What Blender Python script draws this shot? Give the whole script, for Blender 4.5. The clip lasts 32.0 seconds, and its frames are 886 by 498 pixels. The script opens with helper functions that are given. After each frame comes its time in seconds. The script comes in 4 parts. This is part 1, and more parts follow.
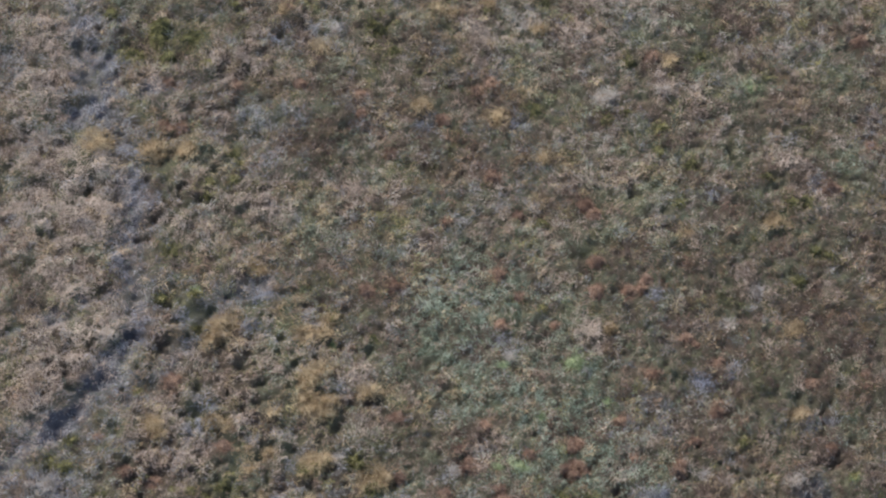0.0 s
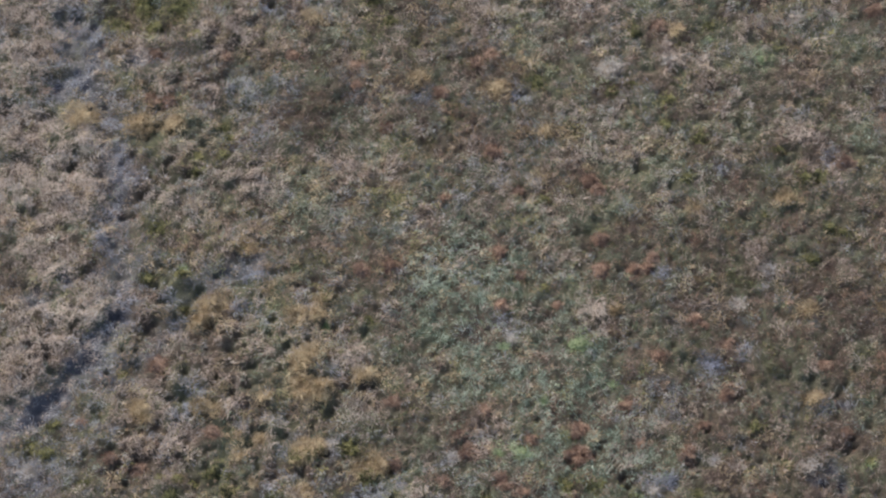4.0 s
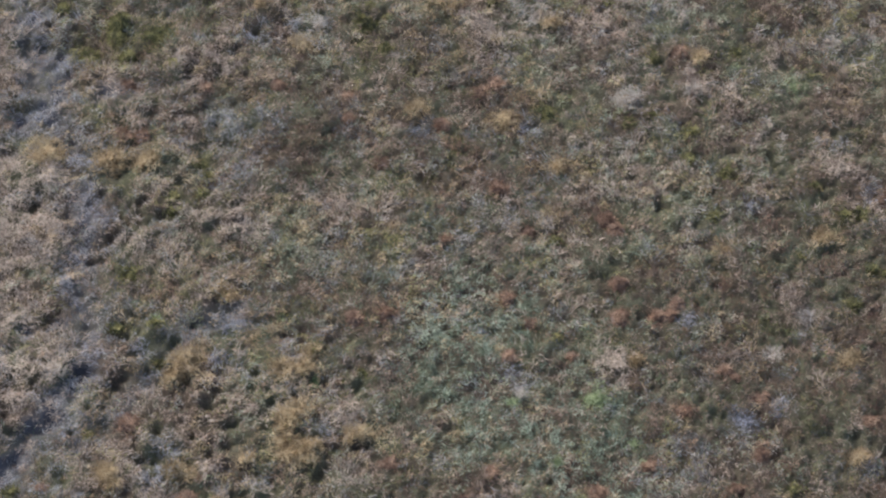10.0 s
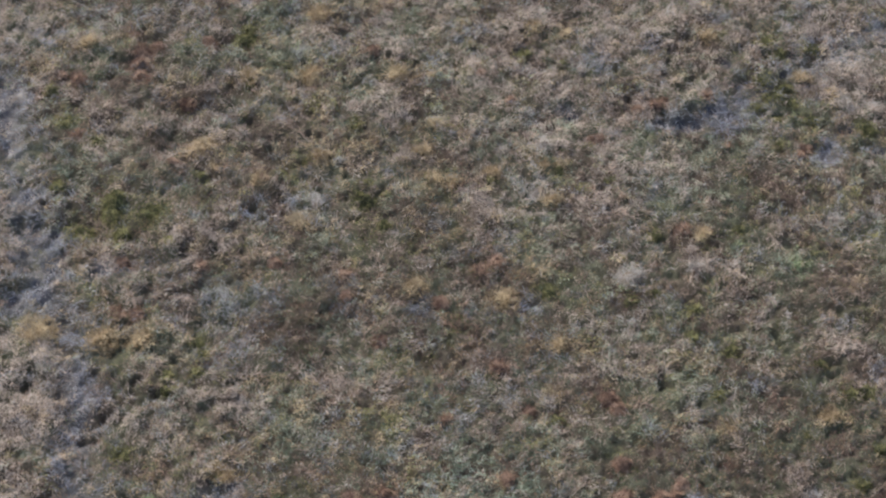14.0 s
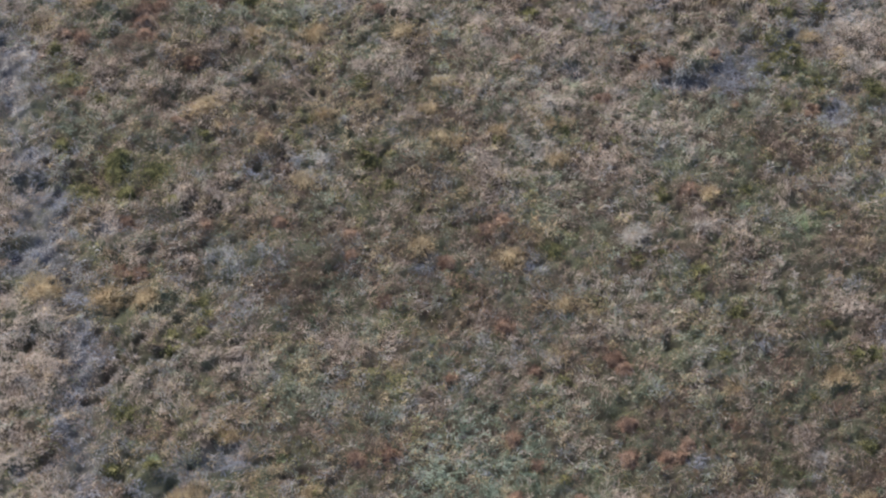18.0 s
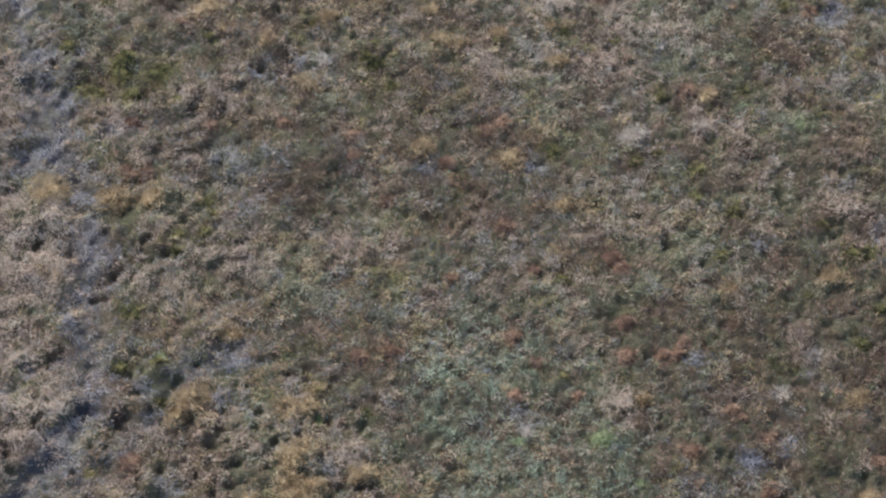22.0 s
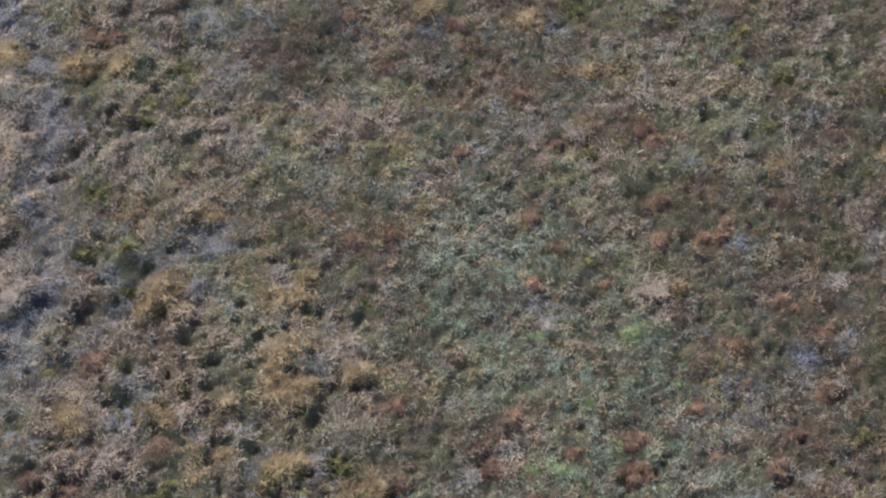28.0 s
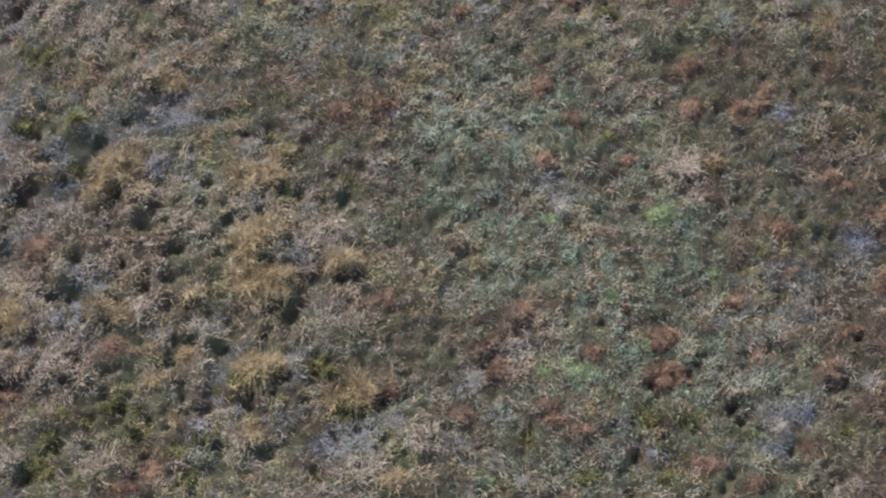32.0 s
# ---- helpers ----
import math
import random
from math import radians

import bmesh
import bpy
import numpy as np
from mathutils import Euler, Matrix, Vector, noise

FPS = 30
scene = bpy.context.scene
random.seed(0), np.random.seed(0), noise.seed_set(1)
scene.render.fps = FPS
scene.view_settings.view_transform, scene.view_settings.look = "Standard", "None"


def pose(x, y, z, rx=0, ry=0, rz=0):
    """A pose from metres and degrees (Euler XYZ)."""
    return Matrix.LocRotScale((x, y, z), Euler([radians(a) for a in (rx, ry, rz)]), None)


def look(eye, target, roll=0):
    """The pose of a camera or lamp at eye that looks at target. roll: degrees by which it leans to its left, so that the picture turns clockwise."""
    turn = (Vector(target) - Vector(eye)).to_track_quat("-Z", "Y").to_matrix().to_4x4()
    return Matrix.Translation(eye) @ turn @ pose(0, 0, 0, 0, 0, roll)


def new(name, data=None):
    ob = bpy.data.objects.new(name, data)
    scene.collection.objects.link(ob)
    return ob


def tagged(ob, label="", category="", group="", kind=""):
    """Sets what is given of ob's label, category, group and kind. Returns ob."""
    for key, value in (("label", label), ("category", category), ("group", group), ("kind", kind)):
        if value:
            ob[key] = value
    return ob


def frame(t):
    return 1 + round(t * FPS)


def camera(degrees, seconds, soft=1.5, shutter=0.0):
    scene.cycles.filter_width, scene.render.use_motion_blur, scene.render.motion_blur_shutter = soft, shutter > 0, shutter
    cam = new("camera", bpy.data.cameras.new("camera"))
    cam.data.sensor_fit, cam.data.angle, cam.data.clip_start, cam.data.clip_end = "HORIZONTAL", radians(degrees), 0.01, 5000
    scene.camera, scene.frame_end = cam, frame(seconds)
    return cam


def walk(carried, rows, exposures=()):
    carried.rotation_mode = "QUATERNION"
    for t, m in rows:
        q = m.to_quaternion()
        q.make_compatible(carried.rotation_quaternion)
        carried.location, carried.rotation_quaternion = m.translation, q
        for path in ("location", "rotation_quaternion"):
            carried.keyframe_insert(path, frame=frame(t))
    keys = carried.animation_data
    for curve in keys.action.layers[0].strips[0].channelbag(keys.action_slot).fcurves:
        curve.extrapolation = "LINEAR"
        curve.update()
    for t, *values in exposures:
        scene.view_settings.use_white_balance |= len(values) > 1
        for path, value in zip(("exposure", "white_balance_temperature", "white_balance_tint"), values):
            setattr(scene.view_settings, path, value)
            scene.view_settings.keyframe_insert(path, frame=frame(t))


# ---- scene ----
# A grazed hill moor seen from a slowly sinking drone with a long lens.
cam = camera(20.0, 32.0, soft=2.18)
# seconds, eye x y z in metres, tilt up from straight down, roll, heading (degrees)
ROWS = [
    (0.0, -0.273, -26.250, 40.219, 31.657, 0.736, -0.786),
    (0.5, -0.252, -26.299, 40.561, 31.594, 0.704, -0.763),
    (1.0, -0.252, -26.241, 40.313, 31.653, 0.728, -0.802),
    (1.5, -0.227, -26.101, 39.951, 31.639, 0.715, -0.778),
    (2.0, -0.200, -25.983, 39.623, 31.622, 0.646, -0.728),
    (2.5, -0.204, -25.834, 39.328, 31.565, 0.640, -0.744),
    (3.0, -0.204, -25.680, 39.034, 31.511, 0.607, -0.744),
    (3.5, -0.197, -25.535, 38.767, 31.431, 0.592, -0.723),
    (5.5, -0.157, -25.078, 37.630, 31.262, 0.417, -0.626),
    (6.0, -0.141, -24.912, 37.269, 31.178, 0.379, -0.574),
    (6.5, -0.139, -24.765, 36.817, 31.151, 0.338, -0.552),
    (7.0, -0.130, -24.593, 36.377, 31.099, 0.292, -0.521),
    (7.5, -0.128, -24.447, 35.913, 31.299, 0.228, -0.486),
    (8.0, -0.124, -24.287, 35.516, 32.045, 0.196, -0.460),
    (8.5, -0.099, -24.164, 35.183, 32.648, 0.119, -0.410),
    (9.0, -0.116, -24.052, 34.877, 32.950, 0.177, -0.497),
    (9.5, -0.074, -23.943, 34.572, 33.254, 0.067, -0.395),
    (10.0, -0.076, -23.830, 34.305, 33.595, 0.050, -0.397),
    (10.5, -0.072, -23.738, 34.046, 34.008, 0.036, -0.389),
    (11.0, -0.040, -23.665, 33.751, 34.457, -0.046, -0.297),
    (11.5, -0.026, -23.593, 33.503, 34.867, -0.113, -0.258),
    (12.0, -0.043, -23.545, 33.442, 35.302, -0.104, -0.274),
    (12.5, -0.057, -23.548, 33.497, 35.869, -0.069, -0.326),
    (13.0, -0.065, -23.580, 33.542, 36.672, 0.028, -0.389),
    (13.5, -0.081, -23.617, 33.565, 37.589, 0.019, -0.428),
    (14.0, -0.083, -23.633, 33.556, 38.045, 0.029, -0.441),
    (14.5, -0.073, -23.622, 33.459, 38.129, 0.031, -0.423),
    (16.5, -0.037, -23.565, 33.384, 38.702, -0.109, -0.221),
    (17.0, -0.066, -23.562, 33.396, 38.172, -0.055, -0.256),
    (17.5, -0.105, -23.548, 33.389, 37.647, 0.027, -0.323),
    (18.0, -0.117, -23.539, 33.367, 37.177, 0.035, -0.319),
    (18.5, -0.114, -23.535, 33.386, 36.594, 0.014, -0.286),
    (19.0, -0.104, -23.544, 33.388, 36.008, 0.037, -0.297),
    (19.5, -0.065, -23.530, 33.376, 35.389, -0.216, 0.004),
    (20.0, -0.042, -23.514, 33.383, 34.814, -0.330, 0.132),
    (20.5, -0.023, -23.488, 33.367, 34.546, -0.220, -0.015),
    (21.0, -0.015, -23.539, 33.435, 34.557, -0.221, -0.023),
    (21.5, -0.023, -23.661, 33.737, 34.593, -0.175, -0.049),
    (22.0, -0.020, -23.786, 34.024, 34.640, -0.191, -0.040),
    (22.5, -0.031, -23.803, 34.091, 34.620, -0.144, -0.097),
    (23.0, -0.045, -23.720, 33.945, 34.528, -0.092, -0.158),
    (23.5, -0.032, -23.514, 33.371, 34.461, -0.154, -0.115),
    (24.0, -0.024, -23.281, 32.769, 34.382, -0.183, -0.090),
    (24.5, -0.018, -23.070, 32.311, 34.270, -0.232, -0.043),
    (25.0, -0.012, -22.911, 31.893, 34.204, -0.253, -0.021),
    (25.5, 0.000, -22.732, 31.448, 34.092, -0.296, 0.039),
    (27.5, 0.012, -22.084, 29.718, 33.645, -0.627, 0.338),
    (28.0, 0.021, -21.885, 29.268, 33.508, -0.725, 0.433),
    (28.5, 0.014, -21.680, 28.792, 33.346, -0.745, 0.415),
    (29.0, 0.040, -21.445, 28.277, 33.184, -0.811, 0.498),
    (29.5, 0.064, -21.213, 27.772, 33.021, -0.875, 0.563),
    (30.0, 0.057, -21.002, 27.340, 32.869, -0.881, 0.527),
    (30.5, 0.049, -20.798, 26.907, 32.692, -0.906, 0.567),
    (31.0, 0.024, -20.556, 26.228, 32.566, -0.922, 0.518),
    (31.5, -0.012, -20.276, 25.520, 32.396, -0.809, 0.407),
    (32.0, -0.083, -20.075, 24.907, 32.262, -0.564, 0.096),
]
walk(cam, [(t, pose(x, y, z, 0, 0, turn) @ pose(0, 0, 0, tilt) @ pose(0, 0, 0, 0, 0, roll)) for t, x, y, z, tilt, roll, turn in ROWS])

# ---- light: thin overcast, low weak sun ----
SUN_UP, SUN_FROM = 38.0, 320.0          # elevation, compass bearing with +y as north
world = bpy.data.worlds.new("sky")
scene.world = world
world.use_nodes = True
wn = world.node_tree.nodes
sky = wn.new("ShaderNodeTexSky")
sky.sky_type, sky.sun_disc = "NISHITA", False
sky.sun_elevation, sky.sun_rotation = radians(SUN_UP), radians(SUN_FROM)
sky.air_density, sky.dust_density = 1.0, 3.0
cloud = wn.new("ShaderNodeHueSaturation")   # a veil of thin cloud takes most of the blue out
cloud.inputs["Saturation"].default_value = 0.9
world.node_tree.links.new(sky.outputs[0], cloud.inputs["Color"])
world.node_tree.links.new(cloud.outputs[0], wn["Background"].inputs[0])
wn["Background"].inputs[1].default_value = 0.15
sun_data = bpy.data.lights.new("sun", "SUN")
sun_data.energy, sun_data.angle, sun_data.color = 1.5, radians(12), (1.0, 0.96, 0.92)
sun = new("sun", sun_data)
b = radians(SUN_FROM)
sun.matrix_world = look((40 * math.sin(b), 40 * math.cos(b), 40 * math.tan(radians(SUN_UP))), (0, 0, 0))
scene.view_settings.exposure = 0.63


# ---- fields over the moor ----
def lattice(x, y, size, seed):
    """Smooth value noise, 0 to 1, with cells of that size in metres."""
    table = np.random.RandomState(seed).rand(128, 128)
    u, v = x / size + 37.3 * seed, y / size + 11.7 * seed
    i, j = np.floor(u).astype(int), np.floor(v).astype(int)
    a, c = u - i, v - j
    a, c = a * a * (3 - 2 * a), c * c * (3 - 2 * c)
    i, j, k, l = i % 128, j % 128, (i + 1) % 128, (j + 1) % 128
    return (table[i, j] * (1 - a) + table[k, j] * a) * (1 - c) + (table[i, l] * (1 - a) + table[k, l] * a) * c


def rough(x, y, size, seed, octaves=3):
    total, weight = 0 * x, 0.0
    for n in range(octaves):
        total, weight = total + lattice(x, y, size / 2**n, seed + n) / 1.7**n, weight + 1 / 1.7**n
    return total / weight


def near_line(x, y, line):
    """Distance in metres to a bent line."""
    best = np.full(np.shape(x), 1e9)
    for (ax, ay), (bx, by) in zip(line, line[1:]):
        s = np.clip(((x - ax) * (bx - ax) + (y - ay) * (by - ay)) / ((bx - ax) ** 2 + (by - ay) ** 2), 0, 1)
        best = np.minimum(best, np.hypot(x - ax - s * (bx - ax), y - ay - s * (by - ay)))
    return best


def spots(x, y, rows, seed, ragged=0.36):
    """How far a place lies in any of the patches (x, y, radius), with ragged rims."""
    wx, wy = x + ragged * (rough(x, y, 0.25, seed) - 0.5), y + ragged * (rough(x, y, 0.25, seed + 9) - 0.5)
    total = np.zeros(np.shape(x))
    for px, py, r in rows:
        total = np.maximum(total, np.exp(-(((wx - px) ** 2 + ((wy - py) * 1.1) ** 2) / (r * r)) ** 1.5))
    return total


# ---- what grows where: patches as x, y, radius in metres ----
TAN_WEST = [
    (-7.83, 1.71, 0.33), (-7.77, 3.51, 0.5), (-7.75, 0.75, 0.43), (-7.72, 8.08, 0.32), (-7.66, 2.24, 0.55), (-7.47, -4.99, 0.25), (-7.43, -0.64, 0.63), (-7.36, 7.52, 0.36),
    (-7.3, 7.94, 0.37), (-7.29, -4.77, 0.5), (-7.27, 2.77, 0.44), (-7.24, -5.43, 0.25), (-7.21, -2.1, 0.42), (-7.15, -4.09, 0.51), (-7.11, -3.39, 0.41), (-7, 0.62, 0.37),
    (-6.91, -4.65, 0.4), (-6.88, -2.34, 0.31), (-6.76, 0.11, 0.48), (-6.58, -3.74, 0.41), (-6.49, -0.64, 0.53), (-6.46, -3.97, 0.3), (-6.35, 0.3, 0.43), (-6.31, -3.28, 0.46),
    (-6.03, -2.93, 0.36), (-5.99, 5.74, 0.18), (-5.41, 3.86, 0.2), (-5.2, -4.99, 0.3), (-5.14, -0.58, 0.26),
]
TAN_MIDDLE = [
    (-5.02, -0.88, 0.26), (-4.98, -5.9, 0.33), (-4.93, -7.19, 0.16), (-4.88, 5.54, 0.2), (-4.81, -4.88, 0.3), (-4.66, -3.97, 0.3), (-4.65, -6.7, 0.26), (-4.62, 4.56, 0.15),
    (-4.52, -5.9, 0.23), (-4.52, -4.66, 0.2), (-4.47, 2.84, 0.22), (-4.19, 1.45, 0.16), (-4.13, -4.43, 0.25), (-4.06, 5.14, 0.28), (-4.04, -7.27, 0.19), (-4.02, 6.26, 0.18),
    (-3.73, -2.04, 0.21), (-3.71, 2.84, 0.27), (-3.63, -4.54, 0.25), (-3.59, -0.26, 0.32), (-3.27, -0.58, 0.26), (-2.92, -5.84, 0.19), (-2.8, -5.55, 0.15), (-2.25, 7.69, 0.26),
    (-2.24, -6.94, 0.19), (-1.66, -7.44, 0.22), (-1.53, -5.33, 0.2), (-1.44, -4.2, 0.3), (-1.3, 5.71, 0.25),
]
TAN_EAST = [
    (-1.03, -7.37, 0.25), (-0.99, 5.44, 0.25), (-0.81, 7.2, 0.26), (-0.8, 6.11, 0.28), (-0.7, 5.71, 0.3), (-0.66, -7.38, 0.25), (-0.49, 4.72, 0.25), (-0.4, -6.88, 0.25),
    (0.35, -7.17, 0.16), (0.58, 3.76, 0.21), (0.72, 6.64, 0.36), (0.74, 3.51, 0.27), (0.95, 3.31, 0.27), (1.35, 7.74, 0.26), (1.66, 7.95, 0.31), (1.8, -7.05, 0.16),
    (1.84, 3.82, 0.24), (1.98, 4.97, 0.3), (2.02, 6.36, 0.35), (2.32, 6.09, 0.3), (2.41, 1.07, 0.21), (2.8, -3.17, 0.2), (2.81, 0.24, 0.21), (2.89, -3.29, 0.2),
    (2.91, 8.08, 0.31), (2.99, 7.73, 0.36), (3.18, -6.27, 0.18), (3.25, 0.62, 0.16), (4.01, 7.58, 0.41),
]
TAN_FAR_EAST = [
    (4.13, 6.21, 0.22), (4.34, 7.86, 0.31), (4.35, -6.06, 0.16), (4.39, 2.24, 0.27), (4.4, -7.49, 0.19), (4.6, -7.42, 0.22), (4.63, 6.07, 0.22), (4.69, -1.07, 0.26),
    (4.77, 8.14, 0.26), (4.92, 2.11, 0.2), (4.95, 6.34, 0.25), (5.45, 7.57, 0.31), (5.82, -1.98, 0.26), (5.84, 2.97, 0.24), (6.12, -3.52, 0.2), (6.3, -2.46, 0.21),
    (6.36, -6.27, 0.26), (6.64, 0.62, 0.32), (7.25, 8.12, 0.26), (7.32, -2.46, 0.19), (7.4, 6.59, 0.41), (7.4, -0.39, 0.32), (7.52, -6.33, 0.2), (7.54, 6.05, 0.36),
    (7.64, 1.13, 0.19), (7.71, 5.78, 0.25), (7.81, 7.56, 0.42), (7.97, 7.14, 0.31),
]
TAN = TAN_WEST + TAN_MIDDLE + TAN_EAST + TAN_FAR_EAST
GOLD_WEST = [
    (-6.61, 1, 0.38), (-6.28, 7.44, 0.16), (-5.54, 0.81, 0.3), (-5.19, -5.16, 0.22), (-5.03, -5.33, 0.15), (-4.9, 0.81, 0.27), (-4.18, -3.4, 0.2), (-4.1, 4.94, 0.28),
    (-4.05, -5.16, 0.22), (-4.04, -3.16, 0.28), (-3.84, -3.05, 0.22), (-3.43, -1.92, 0.19), (-3.39, -6.06, 0.14), (-3.28, 6.6, 0.18), (-3.14, -6.57, 0.096), (-3.08, -5.73, 0.16),
    (-3.04, 4.16, 0.16), (-3.02, -4.94, 0.15), (-2.47, -3.34, 0.22), (-2.44, -4.26, 0.2), (-2.43, -4.66, 0.2), (-2.37, 3.31, 0.2), (-2.33, -4.88, 0.25), (-2.3, -6.79, 0.16),
    (-2.3, -5.99, 0.25), (-2.27, -5.85, 0.16), (-2.25, -4.09, 0.25), (-2.22, 6.66, 0.22), (-2.16, -3.28, 0.18), (-2.13, -4.77, 0.3), (-2.1, 8.12, 0.23),
]
GOLD_MIDDLE = [
    (-2.08, -5.92, 0.19), (-2.02, 4.67, 0.2), (-2.02, -3.02, 0.15), (-1.32, -6.32, 0.25), (-1.29, -4.49, 0.22), (-1.12, -6.21, 0.2), (-1.04, -6.3, 0.2), (-0.7, 6.58, 0.18),
    (-0.66, -7.38, 0.18), (-0.35, 1.84, 0.19), (-0.25, 4.81, 0.15), (-0.05, 4.21, 0.15), (-0.02, 5.44, 0.14), (0.29, 4.14, 0.16), (0.98, 4.33, 0.16), (1.15, 1.58, 0.21),
    (1.81, 7.81, 0.14), (1.86, 4.52, 0.12), (1.98, 0.62, 0.15), (1.98, 3.69, 0.18), (2.21, 4.51, 0.12), (2.37, 7.66, 0.14), (3.15, -3.17, 0.15), (4.53, 2.94, 0.18),
    (4.69, -1.07, 0.17), (4.94, 7.58, 0.16), (6.32, -0.84, 0.17), (6.51, -4.95, 0.18), (6.59, 6.6, 0.18), (6.6, -3.17, 0.2),
]
GOLD = GOLD_WEST + GOLD_MIDDLE
OLIVE_WEST = [
    (-7.01, -5.88, 0.15), (-6.84, 6.28, 0.2), (-6.7, -6.04, 0.2), (-6.65, -5.44, 0.18), (-6.58, 5.61, 0.25), (-6.54, 4.06, 0.2), (-6.05, 3.1, 0.27), (-5.97, -6.64, 0.15),
    (-5.95, 5.15, 0.15), (-5.58, 3.44, 0.28), (-5.54, 3.71, 0.33), (-5.53, -4.45, 0.14), (-5.34, 2.97, 0.22), (-5.19, -2.51, 0.21), (-5.04, -1.5, 0.21), (-4.82, 3.44, 0.33),
    (-4.72, -6.48, 0.12), (-4.68, -7.2, 0.19), (-4.58, 2.84, 0.16), (-4.55, -7.27, 0.16), (-4.53, -2.46, 0.16), (-4.52, -6.84, 0.18), (-4.44, -3.16, 0.16), (-4.43, -0.26, 0.13),
    (-4.43, -6.53, 0.15), (-4.39, 0.11, 0.13), (-4.16, -6.56, 0.13), (-4.1, -7.41, 0.13),
]
OLIVE_MIDDLE = [
    (-4.07, 4.32, 0.12), (-3.95, 0.75, 0.16), (-3.92, 0.11, 0.16), (-3.85, -6.42, 0.18), (-3.83, 0.49, 0.16), (-3.58, -6.71, 0.18), (-3.56, -6.42, 0.12), (-3.48, -1.92, 0.12),
    (-3.47, 7.49, 0.26), (-3.37, 7.7, 0.26), (-3.32, 6.39, 0.15), (-3.12, -7, 0.16), (-2.97, -7.35, 0.16), (-2.87, -6.86, 0.14), (-2.63, 6.8, 0.12), (-2.4, -6.1, 0.2),
    (-2.22, 4.61, 0.16), (-2.2, -6.05, 0.2), (-2.02, -2.99, 0.12), (-2.01, -5.94, 0.09), (-1.61, -5.99, 0.15), (-1.56, -5.85, 0.18), (-1.53, -7.3, 0.13), (-1.43, -5.97, 0.16),
    (-1.39, 5.51, 0.18), (-1.27, 3.9, 0.15), (-1.23, 3.71, 0.27), (-1.22, -6.43, 0.2),
]
OLIVE_EAST = [
    (-1.2, -3.4, 0.12), (-1.18, 4.15, 0.14), (-0.9, 3.17, 0.17), (-0.88, 3.9, 0.12), (0.8, -6.82, 0.13), (0.97, 4.14, 0.14), (1.48, -7.33, 0.16), (1.64, 7.18, 0.18),
    (1.71, -6.27, 0.14), (1.9, -2.7, 0.12), (1.9, 1.78, 0.21), (1.94, -0.89, 0.15), (2.09, -6.54, 0.14), (2.15, 4.39, 0.14), (2.18, -5.68, 0.12), (2.2, -6.62, 0.19),
    (2.35, -7.4, 0.19), (2.37, -6.98, 0.16), (2.63, -6.65, 0.18), (2.77, -6.59, 0.12), (3.03, 4.19, 0.14), (3.28, 1.52, 0.19), (3.32, -6.88, 0.13), (3.67, 1.71, 0.16),
    (3.77, 2.9, 0.16), (4.26, 0.81, 0.16), (4.29, 1.39, 0.16), (4.41, -6.79, 0.13),
]
OLIVE_FAR_EAST = [
    (4.57, -0.39, 0.16), (4.83, 0.49, 0.16), (5.19, 3.04, 0.16), (5.24, 7.57, 0.12), (5.48, -5.5, 0.16), (5.71, 5.8, 0.18), (5.87, 6.47, 0.2), (5.98, -1.13, 0.13),
    (6.03, 4.87, 0.15), (6.03, 6.06, 0.25), (6.05, 7.43, 0.19), (6.09, 5.6, 0.16), (6.23, 7.15, 0.19), (6.26, 6.33, 0.25), (6.29, 0.23, 0.19), (6.32, 5.93, 0.2),
    (6.68, 5.53, 0.18), (6.74, -2.1, 0.19), (6.77, -0.39, 0.21), (6.86, 7.28, 0.16), (6.98, -0.39, 0.21), (7.1, -1.44, 0.13), (7.3, -1.56, 0.19), (7.39, -6.22, 0.12),
    (7.57, 5.39, 0.25), (7.65, 5.26, 0.2),
]
OLIVE = OLIVE_WEST + OLIVE_MIDDLE + OLIVE_EAST + OLIVE_FAR_EAST
GREY_WEST = [
    (-8.04, 2.84, 0.44), (-7.78, 1.07, 0.38), (-7.51, 5.49, 0.2), (-7.44, 6.29, 0.2), (-7.37, 6.02, 0.2), (-7.25, 5.35, 0.3), (-7.15, 7.52, 0.19), (-7.15, -6.53, 0.4),
    (-7.12, 4.96, 0.25), (-7.1, 1.91, 0.43), (-7.02, 3.94, 0.25), (-6.97, -6.31, 0.3), (-6.69, 3.64, 0.28), (-6.67, -6.42, 0.49), (-6.66, 1.65, 0.65), (-6.53, 2.9, 0.38),
    (-6.15, -5.55, 0.38), (-6.08, -5.1, 0.3), (-5.97, 0.87, 0.32), (-5.94, -5.77, 0.3), (-5.86, 0.11, 0.37), (-5.68, -0.26, 0.32), (-5.61, -3.16, 0.26), (-5.54, -2.69, 0.26),
    (-5.49, -0.88, 0.29), (-5.44, -4.2, 0.2), (-4.95, -6.98, 0.13),
]
